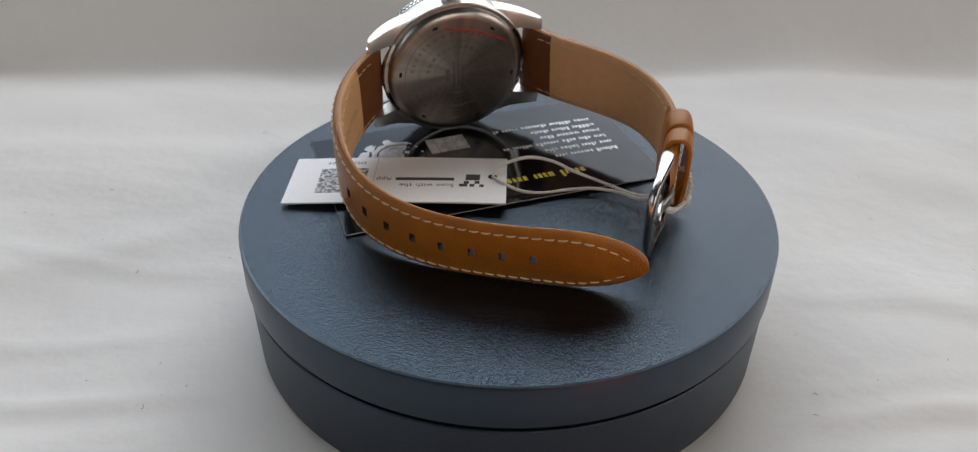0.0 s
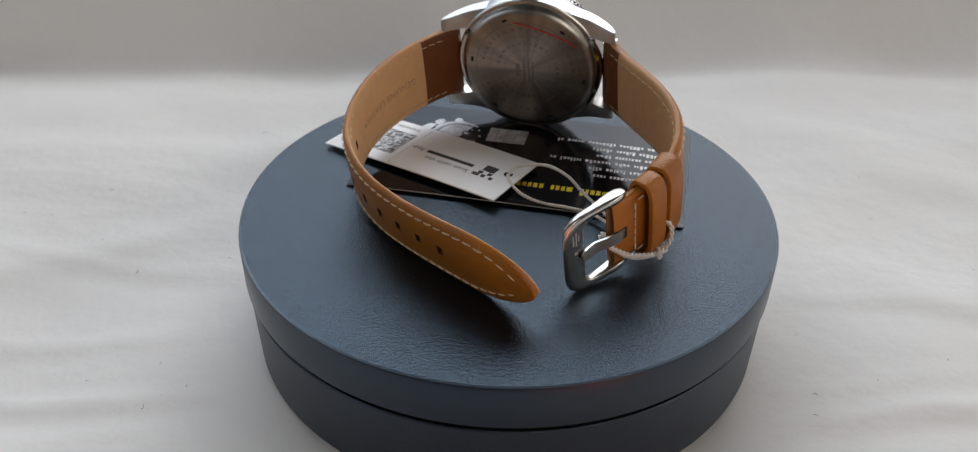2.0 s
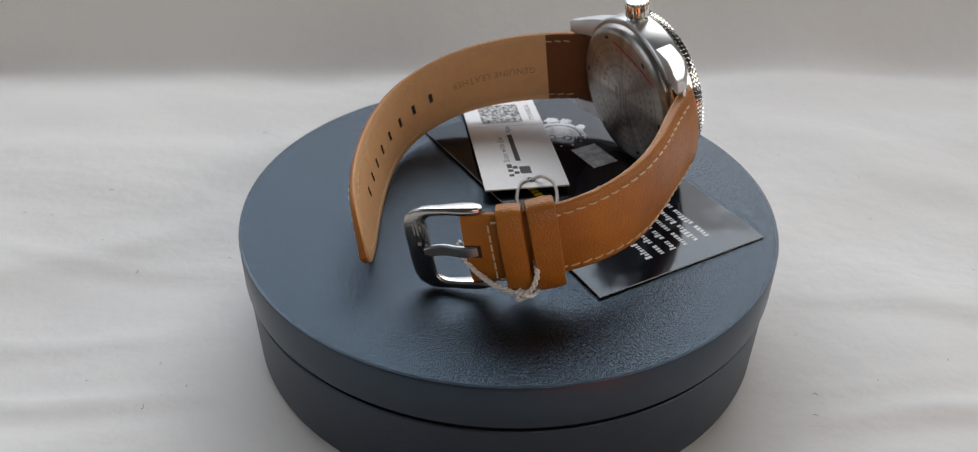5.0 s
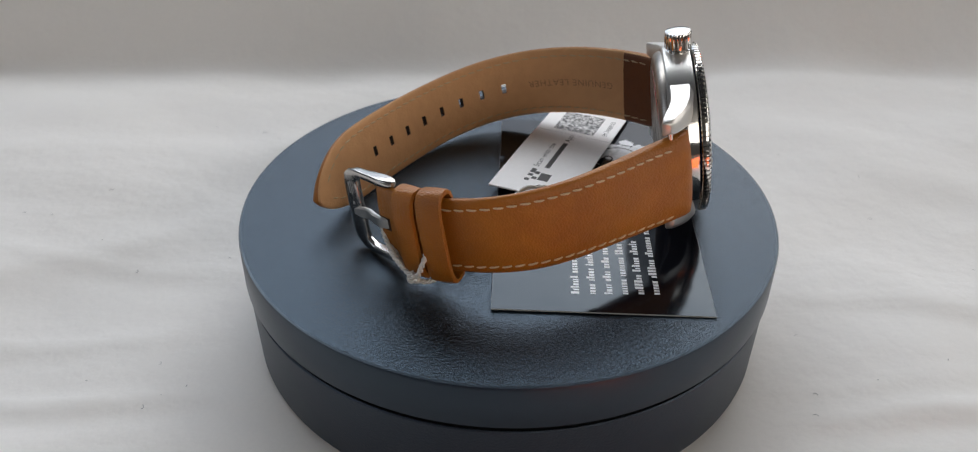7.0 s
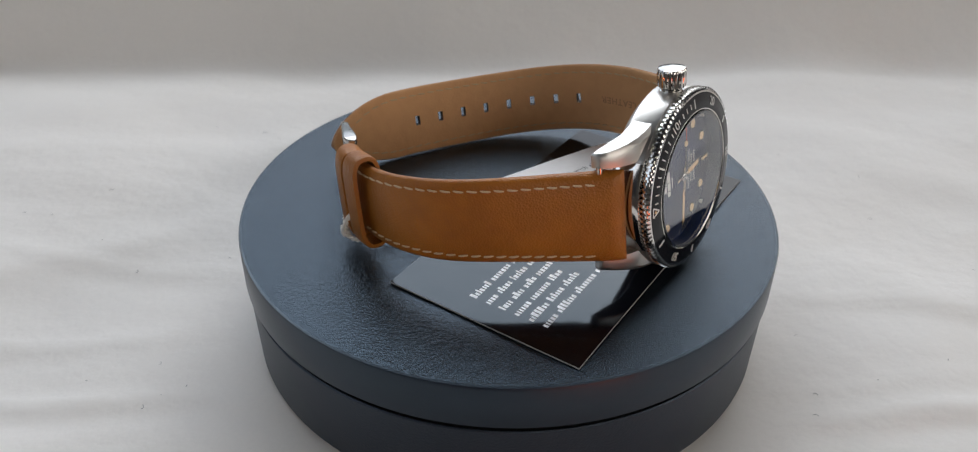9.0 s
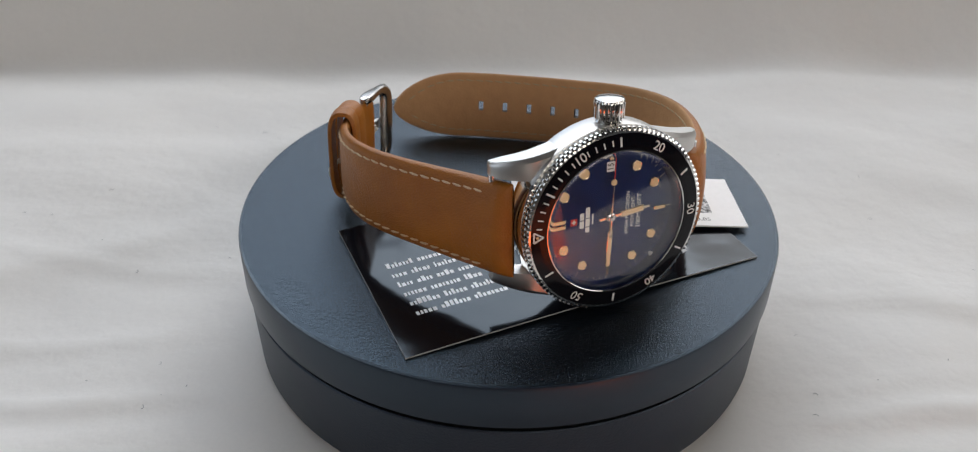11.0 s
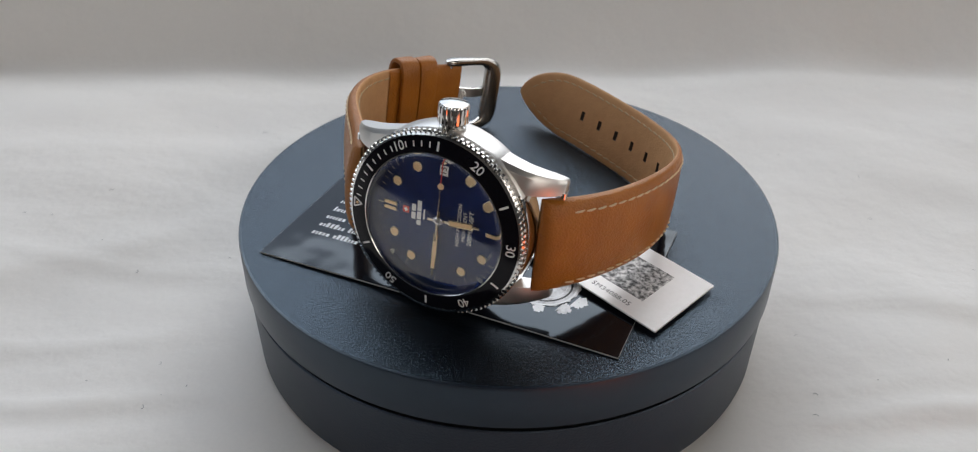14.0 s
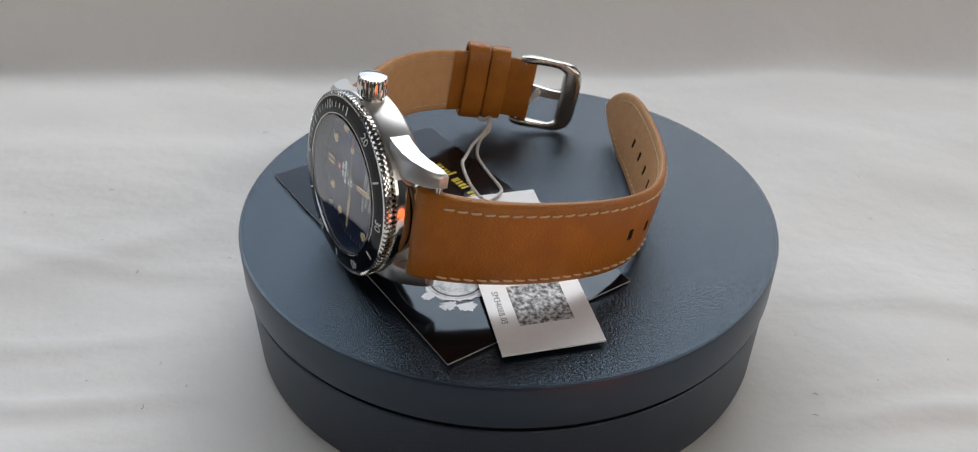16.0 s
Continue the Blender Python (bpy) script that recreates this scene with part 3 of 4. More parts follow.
def crystal(head):
    top = [(r, 2.72 + 0.22 * (1 - (r / 16.3) ** 2)) for r in (0, 4, 8, 12, 15)] + [(15.75, 2.70), (16.0, 2.5)]
    low = [(r, 1.35 + 0.22 * (1 - (r / 16.3) ** 2)) for r in (16.0, 15, 12, 8, 4, 0)]
    ob = part("crystal", lathe(top + low, 128), GLASS, head, "clear watch glass with bevelled edge")
    ob.visible_shadow = False
    part("crystal_ring", lathe([(16.02, 1.3), (16.04, 2.66), (16.14, 2.74), (16.3, 2.72), (16.34, 2.3)], 128), POLISHED, head, "thin polished ring round the glass")


def crown(head):
    m = Matrix.Translation((0, 0, -3.0 * MM)) @ Matrix.Rotation(-math.pi / 2, 4, "X")
    part("crown_neck", lathe([(2.7, 18.8), (2.7, 20.9), (2.3, 21.2), (2.0, 21.4), (2.0, 21.9)], 40), POLISHED, head, m=m)
    bm = bmesh.new()
    n = 22
    prof = [(1.9, 21.5), (2.9, 21.6), (3.22, 21.9), (3.25, 25.0), (3.18, 25.4), (2.95, 25.75), (2.0, 26.0), (0.8, 26.1)]
    rings = []
    for r, z in prof:
        row = []
        for i in range(n * 4):
            a = 2 * math.pi * i / (n * 4)
            cut = (0.0, 0.0, 0.0, 0.24)[i % 4] if 3.1 < r else 0.0
            row.append(bm.verts.new(((r - cut) * MM * math.cos(a), (r - cut) * MM * math.sin(a), z * MM)))
        rings.append(row)
    for a, b in zip(rings, rings[1:]):
        for i in range(n * 4):
            j = (i + 1) % (n * 4)
            bm.faces.new((a[i], a[j], b[j], b[i]))
    bm.faces.new(rings[-1])
    part("crown", bm, POLISHED, head, "fluted polished steel crown", m=m)


# control rows of the upper and lower edge of each strap half, in millimetres over the turntable
HOLED = ([(-27.6, 40.7, 33.6), (-38.9, 28.0, 30.0), (-44.0, 11.5, 27.8), (-43.0, -7.4, 25.4), (-35.8, -24.0, 21.3), (-21.6, -33.5, 18.4), (-4.5, -38.2, 17.9), (14.3, -40.7, 19.0), (32.7, -39.8, 15.5), (48.1, -36.1, 12.0)],
         [(-29.0, 48.7, 11.0), (-39.1, 31.2, 9.2), (-43.7, 13.6, 8.0), (-43.5, -3.8, 5.9), (-37.0, -19.8, 2.2), (-21.3, -29.6, 0.5), (-2.9, -33.3, 0.4), (13.8, -35.8, 0.3), (30.7, -37.4, 0.9), (49.4, -36.6, 1.0)])
BUCKLED = ([(-3.3, 50.8, 33.7), (4.2, 42.2, 31.6), (14.2, 35.5, 30.7), (25.4, 29.3, 30.0), (35.2, 20.7, 28.6), (40.9, 9.1, 26.5), (41.2, -3.8, 24.2), (37.6, -16.0, 21.9), (30.5, -27.3, 19.4)],
           [(-7.3, 54.6, 13.3), (4.0, 46.2, 10.9), (14.9, 38.5, 10.4), (25.6, 31.5, 10.4), (35.7, 23.7, 9.9), (40.9, 12.4, 8.2), (41.3, -0.6, 5.9), (38.4, -12.9, 3.9), (31.3, -23.7, 2.3)])


class Band:
    """A strap half: place(s, v, d) gives the point s mm along it, v mm up across it and d mm out of its middle."""

    def __init__(self, rows):
        self.t, self.b = spline(rows[0], 400), spline(rows[1], 400)
        self.mid = [(a + b) / 2 for a, b in zip(self.t, self.b)]
        self.along = [0.0]
        for a, b in zip(self.mid, self.mid[1:]):
            self.along.append(self.along[-1] + (b - a).length)
        self.length = self.along[-1]

    def frame_at(self, s):
        i = int(np.interp(s, self.along, range(400)))
        i = min(max(i, 1), 397)
        k = (s - self.along[i]) / max(self.along[i + 1] - self.along[i], 1e-6)
        c = self.mid[i].lerp(self.mid[i + 1], k)
        t = (self.mid[i + 2] - self.mid[i - 1]).normalized()
        a = (self.t[i] - self.b[i]).lerp(self.t[i + 1] - self.b[i + 1], k)
        a = (a - t * a.dot(t)).normalized()
        o = t.cross(a)
        if o.dot(Vector((c.x + 5, c.y - 5, 0))) < 0 and o.dot(Vector((c.x, c.y, 0))) < 0:
            o = -o
        return c, t, a, o

    def place(self, s, v, d):
        c, t, a, o = self.frame_at(s)
        return (c + a * v + o * d) * MM


def strap_half(band, head, width, thick, s0, s1, holes, label):
    """Outer leather and lining, with slots through both."""
    stations = [s0 + (s1 - s0) * i / 90 for i in range(91)]
    for h in holes:
        stations = [s for s in stations if abs(s - h) > 1.2]
    tip = [s1 - 0.02, s1 - 0.25, s1 - 0.8, s0 + 0.05, s0 + 0.2, s0 + 0.5, s0 + 0.9]
    stations = sorted(stations + tip)
    vs = [-1, -0.985, -0.95, -0.88, -0.78, -0.6, -0.4, -0.14, 0.14, 0.4, 0.6, 0.78, 0.88, 0.95, 0.985, 1]

    plain = stations

    def surface(sign):
        bm = bmesh.new()
        grid = []
        half = 0.8 if sign > 0 else 0.68
        stations = sorted(plain + [h + e * half for h in holes for e in (-1, 1)])
        for s in stations:
            w, h = width(s) / 2, thick(s) / 2
            row = []
            for v in vs:
                if sign > 0:
                    d = h * (0.15 + 0.85 * (1 - abs(v) ** 9) ** 0.5) - 0.16 * math.exp(-((abs(v) * w - (w - 2.0)) / 0.45) ** 2) + (0.25 + 0.4 * max(0, 1 - s / 38)) * h * (1 - v * v)
                else:
                    d = -h * (0.15 + 0.55 * (1 - abs(v) ** 8) ** 0.5) + 0.08 * math.exp(-((abs(v) * w - (w - 2.0)) / 0.45) ** 2)
                row.append(bm.verts.new(band.place(s, v * w, d)))
            grid.append(row)
        gone = set()
        for i in range(len(stations) - 1):
            for j in range(len(vs) - 1):
                mid = (stations[i] + stations[i + 1]) / 2
                if vs[j] == -0.14 and any(abs(mid - h) < 0.1 for h in holes):
                    gone.add(i)
                    continue
                bm.faces.new((grid[i][j], grid[i][j + 1], grid[i + 1][j + 1], grid[i + 1][j]))
        if sign > 0:
            # cut edges down to the lining and the walls of the slots
            for j, last in ((0, 0), (len(vs) - 1, 0)):
                low = [bm.verts.new(band.place(s, vs[j] * width(s) / 2, -thick(s) / 2 * 0.15)) for s in stations]
                for i in range(len(stations) - 1):
                    bm.faces.new((grid[i][j], grid[i + 1][j], low[i + 1], low[i]))
            for h in holes:
                slot = bmesh.new()
                rims = []
                for e, lift in ((0.8, 0.93), (0.68, -0.69)):
                    ring = []
                    for a, v in ((-e, -0.14), (-e, 0.14), (e, 0.14), (e, -0.14)):
                        rise = lift if lift < 0 else 1.0 + 0.25 + 0.4 * max(0, 1 - h / 38)
                        ring.append(slot.verts.new(band.place(h + a, v * width(h + a) / 2, rise * thick(h + a) / 2)))
                    rims.append(ring)
                for k in range(4):
                    slot.faces.new((rims[0][k], rims[0][(k + 1) % 4], rims[1][(k + 1) % 4], rims[1][k]))
                # Walls coloured dark to paint the shade inside the punched slot.
                part("slot", slot, SLOT_EDGE_SHADE, head, "dark punched slot", smooth=False)
        return bm
    outer = part("strap_leather", surface(1), LEATHER, head, label)
    part("strap_lining", surface(-1), LINING, head, "smooth beige leather lining")
    return outer


def stitches(band, head, width, thick, s0, s1, inset, close_tip=False):
    """Rows of thread on both faces, one mesh a row."""
    for sign in (1, -1):
        for side in (1, -1):
            bm = bmesh.new()
            s = s0
            k = 0
            while s + 2.0 < s1:
                rows = []
                for q in range(5):
                    f = q / 4
                    ss = s + 2.1 * f
                    w = width(ss) / 2 - inset * (1 + (0.9 * max(0, (ss - s1 + 16) / 16) ** 2 if close_tip else 0))
                    if w < 0.2:
                        break
                    v = side * (w + (f - 0.5) * 0.25)
                    h = thick(ss) / 2
                    lift = 0.14 * math.sin(math.pi * f) - 0.1
                    d = (h * (1.08 + 0.12 * max(0, 1 - ss / 38)) + lift) if sign > 0 else -(h * 0.7 - 0.06 + lift * 0.6)
                    rows.append(Vector(band.place(ss, v, d)) / MM)
                if len(rows) == 5:
                    one = sweep(rows, [(x * 0.31, y * 0.24) for x, y in circle(0.9 if sign > 0 else 0.75, 6)], scale=[0.6, 1, 1, 1, 0.6])
                    me = bpy.data.meshes.new("tmp")
                    one.to_mesh(me)
                    one.free()
                    bm.from_mesh(me)
                    bpy.data.meshes.remove(me)
                s += 2.75
                k += 1
            part("stitching", bm, THREAD if sign > 0 else LINING_THREAD, head, "cream thread stitching")


def keeper(band, head, s, tilt, across, deep, off, wide=5.3):
    """A leather loop round the strap."""
    c, t, a, o = band.frame_at(s)
    t = (t + a * tilt).normalized()
    ring = []
    n = 44
    for i in range(n):
        f = 2 * math.pi * i / n
        e = 0.42
        u = math.copysign(abs(math.cos(f)) ** e, math.cos(f)) * across / 2
        v = math.copysign(abs(math.sin(f)) ** 0.75, math.sin(f)) * deep / 2
        ring.append(c + a * u + o * (v + off))
    bm = bmesh.new()
    rows = []
    for i in range(n):
        q, nxt, prv = ring[i], ring[(i + 1) % n], ring[i - 1]
        out = (nxt - prv).cross(t).normalized()
        if out.dot(q - c - o * off) < 0:
            out = -out
        row = []
        for x, y in ((-0.5, 0), (-0.5, 0.7), (-0.47, 0.95), (-0.38, 1.08), (0, 1.14), (0.38, 1.08), (0.47, 0.95), (0.5, 0.7), (0.5, 0)):
            row.append(bm.verts.new((q + t * x * wide + out * (y - 0.6)) * MM))
        rows.append(row)
    for i in range(n):
        A, B = rows[i], rows[(i + 1) % n]
        for j in range(9):
            bm.faces.new((A[j], A[(j + 1) % 9], B[(j + 1) % 9], B[j]))
    part("keeper", bm, LEATHER, head, "tan leather keeper loop")


def buckle(band, head):
    c, t, a, o = band.frame_at(band.length - 0.5)
    M = Matrix(((t.x, a.x, o.x, c.x * MM), (t.y, a.y, o.y, c.y * MM), (t.z, a.z, o.z, c.z * MM), (0, 0, 0, 1)))
    ob = thing("buckle", "", "")
    ob.parent = head
    ob.matrix_basis = M
    # one rounded frame: (along, across, out, half width, half depth)
    half = [(-2.6, 9.7, -0.5, 0.55, 0.7), (-2.0, 9.75, -0.45, 0.85, 1.25), (-0.5, 9.9, -0.3, 1.0, 1.65), (1.5, 10.0, -0.1, 1.05, 1.7), (4.0, 10.05, 0.1, 1.0, 1.45), (6.5, 10.0, 0.3, 0.95, 1.2),
            (8.6, 9.95, 0.4, 1.0, 1.1), (10.0, 9.65, 0.45, 1.35, 1.05), (11.5, 9.0, 0.45, 2.1, 1.05), (12.5, 7.8, 0.45, 2.75, 1.05), (12.9, 6.2, 0.45, 3.0, 1.05), (13.0, 4.0, 0.45, 3.05, 1.05), (13.0, 1.5, 0.45, 3.05, 1.05)]
    line = half + [(x, -y, z, w, d) for x, y, z, w, d in half[::-1]]
    bm = bmesh.new()
    rings = []
    for k, (x, y, z, w, d) in enumerate(line):
        p, q = Vector(line[max(k - 1, 0)][:2]), Vector(line[min(k + 1, len(line) - 1)][:2])
        run = (q - p).normalized()
        side = Vector((run.y, -run.x))
        ring = []
        for u, v in circle(1, 20):
            u, v = math.copysign(abs(u) ** 0.5, u), math.copysign(abs(v) ** 0.5, v)
            u *= 0.83 + 0.17 * v if w > 1.5 else 1.0
            ring.append(bm.verts.new(Vector((x + side.x * u * w, y + side.y * u * w, z + v * d)) * MM))
        rings.append(ring)
    for a, b in zip(rings, rings[1:]):
        for k in range(20):
            bm.faces.new((a[k], a[(k + 1) % 20], b[(k + 1) % 20], b[k]))
    bm.faces.new(rings[0])
    bm.faces.new(rings[-1][::-1])
    part("buckle_frame", bm, BUCKLE_STEEL, ob, "brushed steel buckle frame with rounded corners")
    part("cross_bar", sweep([(-1.0, y, -0.3) for y in (-10, 0, 10)], circle(0.8, 10)), POLISHED, ob)
    path = smooth_path([(-1.0, 0, 1.0), (1.2, 0, 2.0), (4.0, 0, 1.9), (7.0, 0, 1.3), (9.6, 0, 1.7), (11.6, 0, 2.2)], 18)
    part("tongue", sweep(path, [(-1.3, -0.5), (1.3, -0.5), (1.4, 0.1), (1.1, 0.55), (-1.1, 0.55), (-1.4, 0.1)], scale=[1] * 14 + [0.95, 0.85, 0.72, 0.55]), BRUSHED, ob, "polished steel tongue")
    part("maker_line", bars([(-2.6, 0.4, 0.5, 0.35), (-3.0, 0.6, -0.3, 0.35), (-2, -0.4, -0.95, 0.2), (2.4, 3.2, -0.35, 0.8)], (0, -1, 0), (1, 0, 0), (12.6, 4.4, 0), 1.5, 0.03), PRINT_GREY, ob, smooth=False)
    return M


def watch():
    w = thing("wristwatch", "steel wristwatch with black bezel and tan leather strap", "watch", Matrix.Translation((0, 0, TOP)))
    head = thing("watch_head", "", "")
    head.parent = w
    head.matrix_basis = HEAD
    case(head)
    bezel(head)
    dial(head)
    crystal(head)
    crown(head)
    # the two straps hang on the spring bars
    long_band, short_band = Band(HOLED), Band(BUCKLED)
    L, S = long_band.length, short_band.length

    def rounded(s):
        return math.sqrt(max(1 - ((1.2 - s) / 3.3) ** 2, 0.003)) if s < 1.2 else 1.0

    def wide_long(s):
        base_w = 21.4 - 2.6 * min(s / 70, 1)
        k = (s - (L - 20)) / 20
        return base_w * (max(1 - k ** 2.0, 0.0) ** 0.60 if k > 0 else 1) + 0.02

    def thick_long(s):
        return (4.2 - 1.9 * min(max(s - 4, 0) / 45, 1)) * rounded(s)

    def wide_short(s):
        return 21.4 - 3.2 * min(s / 60, 1)

    def thick_short(s):
        return (4.2 - 1.5 * min(max(s - 4, 0) / 40, 1)) * rounded(s)
    strap_long = thing("long_strap", "", "")
    strap_long.parent = w
    strap_short = thing("buckle_strap", "", "")
    strap_short.parent = w
    strap_half(long_band, strap_long, wide_long, thick_long, -2.08, L, [L - 25.8 - 7.05 * i for i in range(8)], "tan leather strap half with punched slots")
    stitches(long_band, strap_long, wide_long, thick_long, 4.6, L - 2.6, 2.1, True)
    strap_half(short_band, strap_short, wide_short, thick_short, -2.08, S + 1.6, [], "tan leather strap half with buckle")
    stitches(short_band, strap_short, wide_short, thick_short, 4.6, S - 14, 2.1)
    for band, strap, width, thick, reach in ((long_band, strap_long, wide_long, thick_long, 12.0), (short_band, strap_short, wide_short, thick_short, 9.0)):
        # darker leather turned in over the spring bar
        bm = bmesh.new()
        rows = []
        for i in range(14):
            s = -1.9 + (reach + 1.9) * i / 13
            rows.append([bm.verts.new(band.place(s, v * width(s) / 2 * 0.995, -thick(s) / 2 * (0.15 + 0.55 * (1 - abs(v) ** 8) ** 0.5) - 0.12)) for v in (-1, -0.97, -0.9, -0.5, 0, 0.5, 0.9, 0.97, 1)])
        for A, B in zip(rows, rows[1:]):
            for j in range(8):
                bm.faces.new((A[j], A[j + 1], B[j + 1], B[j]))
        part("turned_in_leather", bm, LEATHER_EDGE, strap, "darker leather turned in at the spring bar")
    bm = bmesh.new()
    rows = []
    for i in range(22):
        s = S - 23 + 24.6 * i / 21
        rows.append([bm.verts.new(short_band.place(s, v * wide_short(s) / 2 * 0.995, -thick_short(s) / 2 * (0.15 + 0.55 * (1 - abs(v) ** 8) ** 0.5) - 0.3)) for v in (-1, -0.97, -0.9, -0.5, 0, 0.5, 0.9, 0.97, 1)])
    for A, B in zip(rows, rows[1:]):
        for j in range(8):
            bm.faces.new((A[j], A[j + 1], B[j + 1], B[j]))
    part("folded_end", bm, LEATHER, strap_short, "leather end folded back round the buckle bar")
    # embossed words on the lining: flat letters, relief shade painted as darker brown
    me = lettering("GENUINE LEATHER", 1.9, 0.0, align="LEFT", spacing=1.12)
    for v in me.vertices:
        s, across = 15.5 + v.co.x / MM, -v.co.y / MM
        v.co = long_band.place(s, across, -thick_long(s) / 2 * 0.7 - 0.05)
    part_mesh("embossed_text", me, EMBOSS_SHADE, strap_long, smooth=False)
    # folded end at the buckle
    keeper(short_band, strap_short, S - 9.2, 0.06, 21.2, 6.4, 1.0, 5.5)
    keeper(short_band, strap_short, S - 15.7, -0.02, 22.0, 6.6, 0.9, 6.2)
    # stitched box round the folded end and the slot for the tongue
    bm = bmesh.new()
    runs = [((S - 4.4, -7.2 + 2.45 * i), (S - 4.4, -5.4 + 2.45 * i)) for i in range(6)]
    runs += [((S - 6.9, v), (S - 5.1, v)) for v in (-7.6, 7.6)]
    for a, b in runs:
        one = sweep([Vector(short_band.place(*a, 1.76)) / MM, Vector(short_band.place(*b, 1.76)) / MM], circle(0.24, 6))
        me = bpy.data.meshes.new("tmp")
        one.to_mesh(me)
        one.free()
        bm.from_mesh(me)
        bpy.data.meshes.remove(me)
    part("stitching", bm, THREAD, strap_short)
    # Solid dark block on the leather; paints the shade of the tongue's opening.
    bm = bmesh.new()
    vs = [bm.verts.new(short_band.place(S + q, v, d)) for d in (1.2, 1.78) for q, v in ((-2.0, -1.6), (-2.0, 1.6), (1.65, 1.6), (1.65, -1.6))]
    for k in ((0, 1, 2, 3), (7, 6, 5, 4), (0, 4, 5, 1), (1, 5, 6, 2), (2, 6, 7, 3), (3, 7, 4, 0)):
        bm.faces.new([vs[q] for q in k])
    part("tongue_slot_shade", bm, SLOT_EDGE_SHADE, strap_short, "dark block that paints the shade in the tongue slot", smooth=False)
    buckle(short_band, strap_short)
    return w, short_band


WATCH, SHORT_BAND = watch()


# ---- card, tag and cord on the turntable ----
def business_card():
    a, b, d = Vector((25.6, 60.2)), Vector((-58.4, 27.7)), Vector((41.9, 13.0))
    u = (b - a).normalized()
    v = Vector((-u.y, u.x))
    if v.dot(d - a) < 0:
        v = -v
    card = thing("business_card", "glossy black business card lying under the watch", "card", Matrix.Translation((0, 0, TOP)))
    inner = Matrix(((u.x, v.x, 0, a.x * MM), (u.y, v.y, 0, a.y * MM), (0, 0, 1, 0), (0, 0, 0, 1)))

    def bow(x, y):
        return 0.15 + 0.55 * math.sin(math.pi * min(max(x / 90, 0), 1)) + 0.25 * (y / 50)

    def sheet(x0, x1, y0, y1, lift, thick, nx=24, ny=6):
        bm = bmesh.new()
        grids = []
        for dz in (lift, lift + thick):
            grids.append([[bm.verts.new(inner @ (Vector((x0 + (x1 - x0) * i / nx, y0 + (y1 - y0) * j / ny, bow(x0 + (x1 - x0) * i / nx, y0 + (y1 - y0) * j / ny) + dz)) * MM)) for i in range(nx + 1)] for j in range(ny + 1)])
        for g in grids:
            for p, q in zip(g, g[1:]):
                for i in range(nx):
                    bm.faces.new((p[i], p[i + 1], q[i + 1], q[i]))
        lo, hi = grids
        rim = [(0, i) for i in range(nx + 1)] + [(j, nx) for j in range(1, ny + 1)] + [(ny, i) for i in range(nx - 1, -1, -1)] + [(j, 0) for j in range(ny - 1, 0, -1)]
        for p, q in zip(rim, rim[1:] + rim[:1]):
            bm.faces.new((lo[p[0]][p[1]], lo[q[0]][q[1]], hi[q[0]][q[1]], hi[p[0]][p[1]]))
        return bm
    part("card_core", sheet(0, 90, 0, 50, 0, 0.3), CARD_EDGE, card, "pale cut edge")
    part("card_face", sheet(0.06, 89.94, 0.06, 49.94, 0.3, 0.03), BLACK_CARD, card, "glossy black printed face")

    def printed(name, specs, mat):
        for x0, x1, y0, y1 in specs:
            part(name, sheet(x0, x1, y0, y1, 0.33, 0.015, 4, 1), mat, card, smooth=False)
    lines = [(6.2, 26.5, 30.0, 1.9), (6.3, 27.5, 26.2, 1.9), (6.5, 38.5, 22.4, 1.9), (6.6, 26.0, 18.8, 1.9), (6.8, 27.5, 15.2, 1.9), (6.9, 38.0, 11.6, 1.9)]
    rng = random.Random(11)

    def line_of_bars(x0, x1, y, h, mat, gap, name):
        """One line of writing as short plain bars."""
        bm = bmesh.new()
        x = x0
        while x < x1:
            for k in range(rng.randint(4, 9)):
                w = h * rng.uniform(0.22, 0.46)
                tall = h * rng.choice((0.62, 0.62, 0.62, 0.95))
                if x + w > x1:
                    break
                one = sheet(x, x + w, y + h * 0.1, y + h * 0.1 + tall, 0.33, 0.012, 1, 1)
                me = bpy.data.meshes.new("tmp")
                one.to_mesh(me)
                one.free()
                bm.from_mesh(me)
                bpy.data.meshes.remove(me)
                x += w + gap * h
            x += 0.45 * h
        part(name, bm, mat, card, smooth=False)
    for x0, x1, y, h in lines:
        line_of_bars(x0, x1, y - 0.1, h + 0.1, CARD_WHITE, 0.16, "text_bar")
    line_of_bars(20.5, 57.0, 38.2, 3.6, CARD_YELLOW, 0.12, "web_bar")

    # printed picture of a watch
    def disc(x, y, r0, r1, mat, lift, worn=0.0):
        bm = bmesh.new()
        n = 40
        rows = []
        for ragged, base_r in ((0.0, r0), (worn, r1)):
            rr = [base_r * (1 - ragged * rng.random()) for i in range(n)]
            rows.append([bm.verts.new(inner @ (Vector((x + rr[i] * math.cos(2 * math.pi * i / n), y + rr[i] * math.sin(2 * math.pi * i / n), bow(x, y) + lift)) * MM)) for i in range(n)])
        for i in range(n):
            bm.faces.new((rows[0][i], rows[0][(i + 1) % n], rows[1][(i + 1) % n], rows[1][i]))
        part("printed_picture", bm, mat, card, smooth=False)
    PALE = material("pale_grey_card_print", (0.60, 0.61, 0.63), 0.35, grain=[(420, 0.85, (0.16, 0.165, 0.175)), (1400, 0.5, (0.70, 0.71, 0.73))])
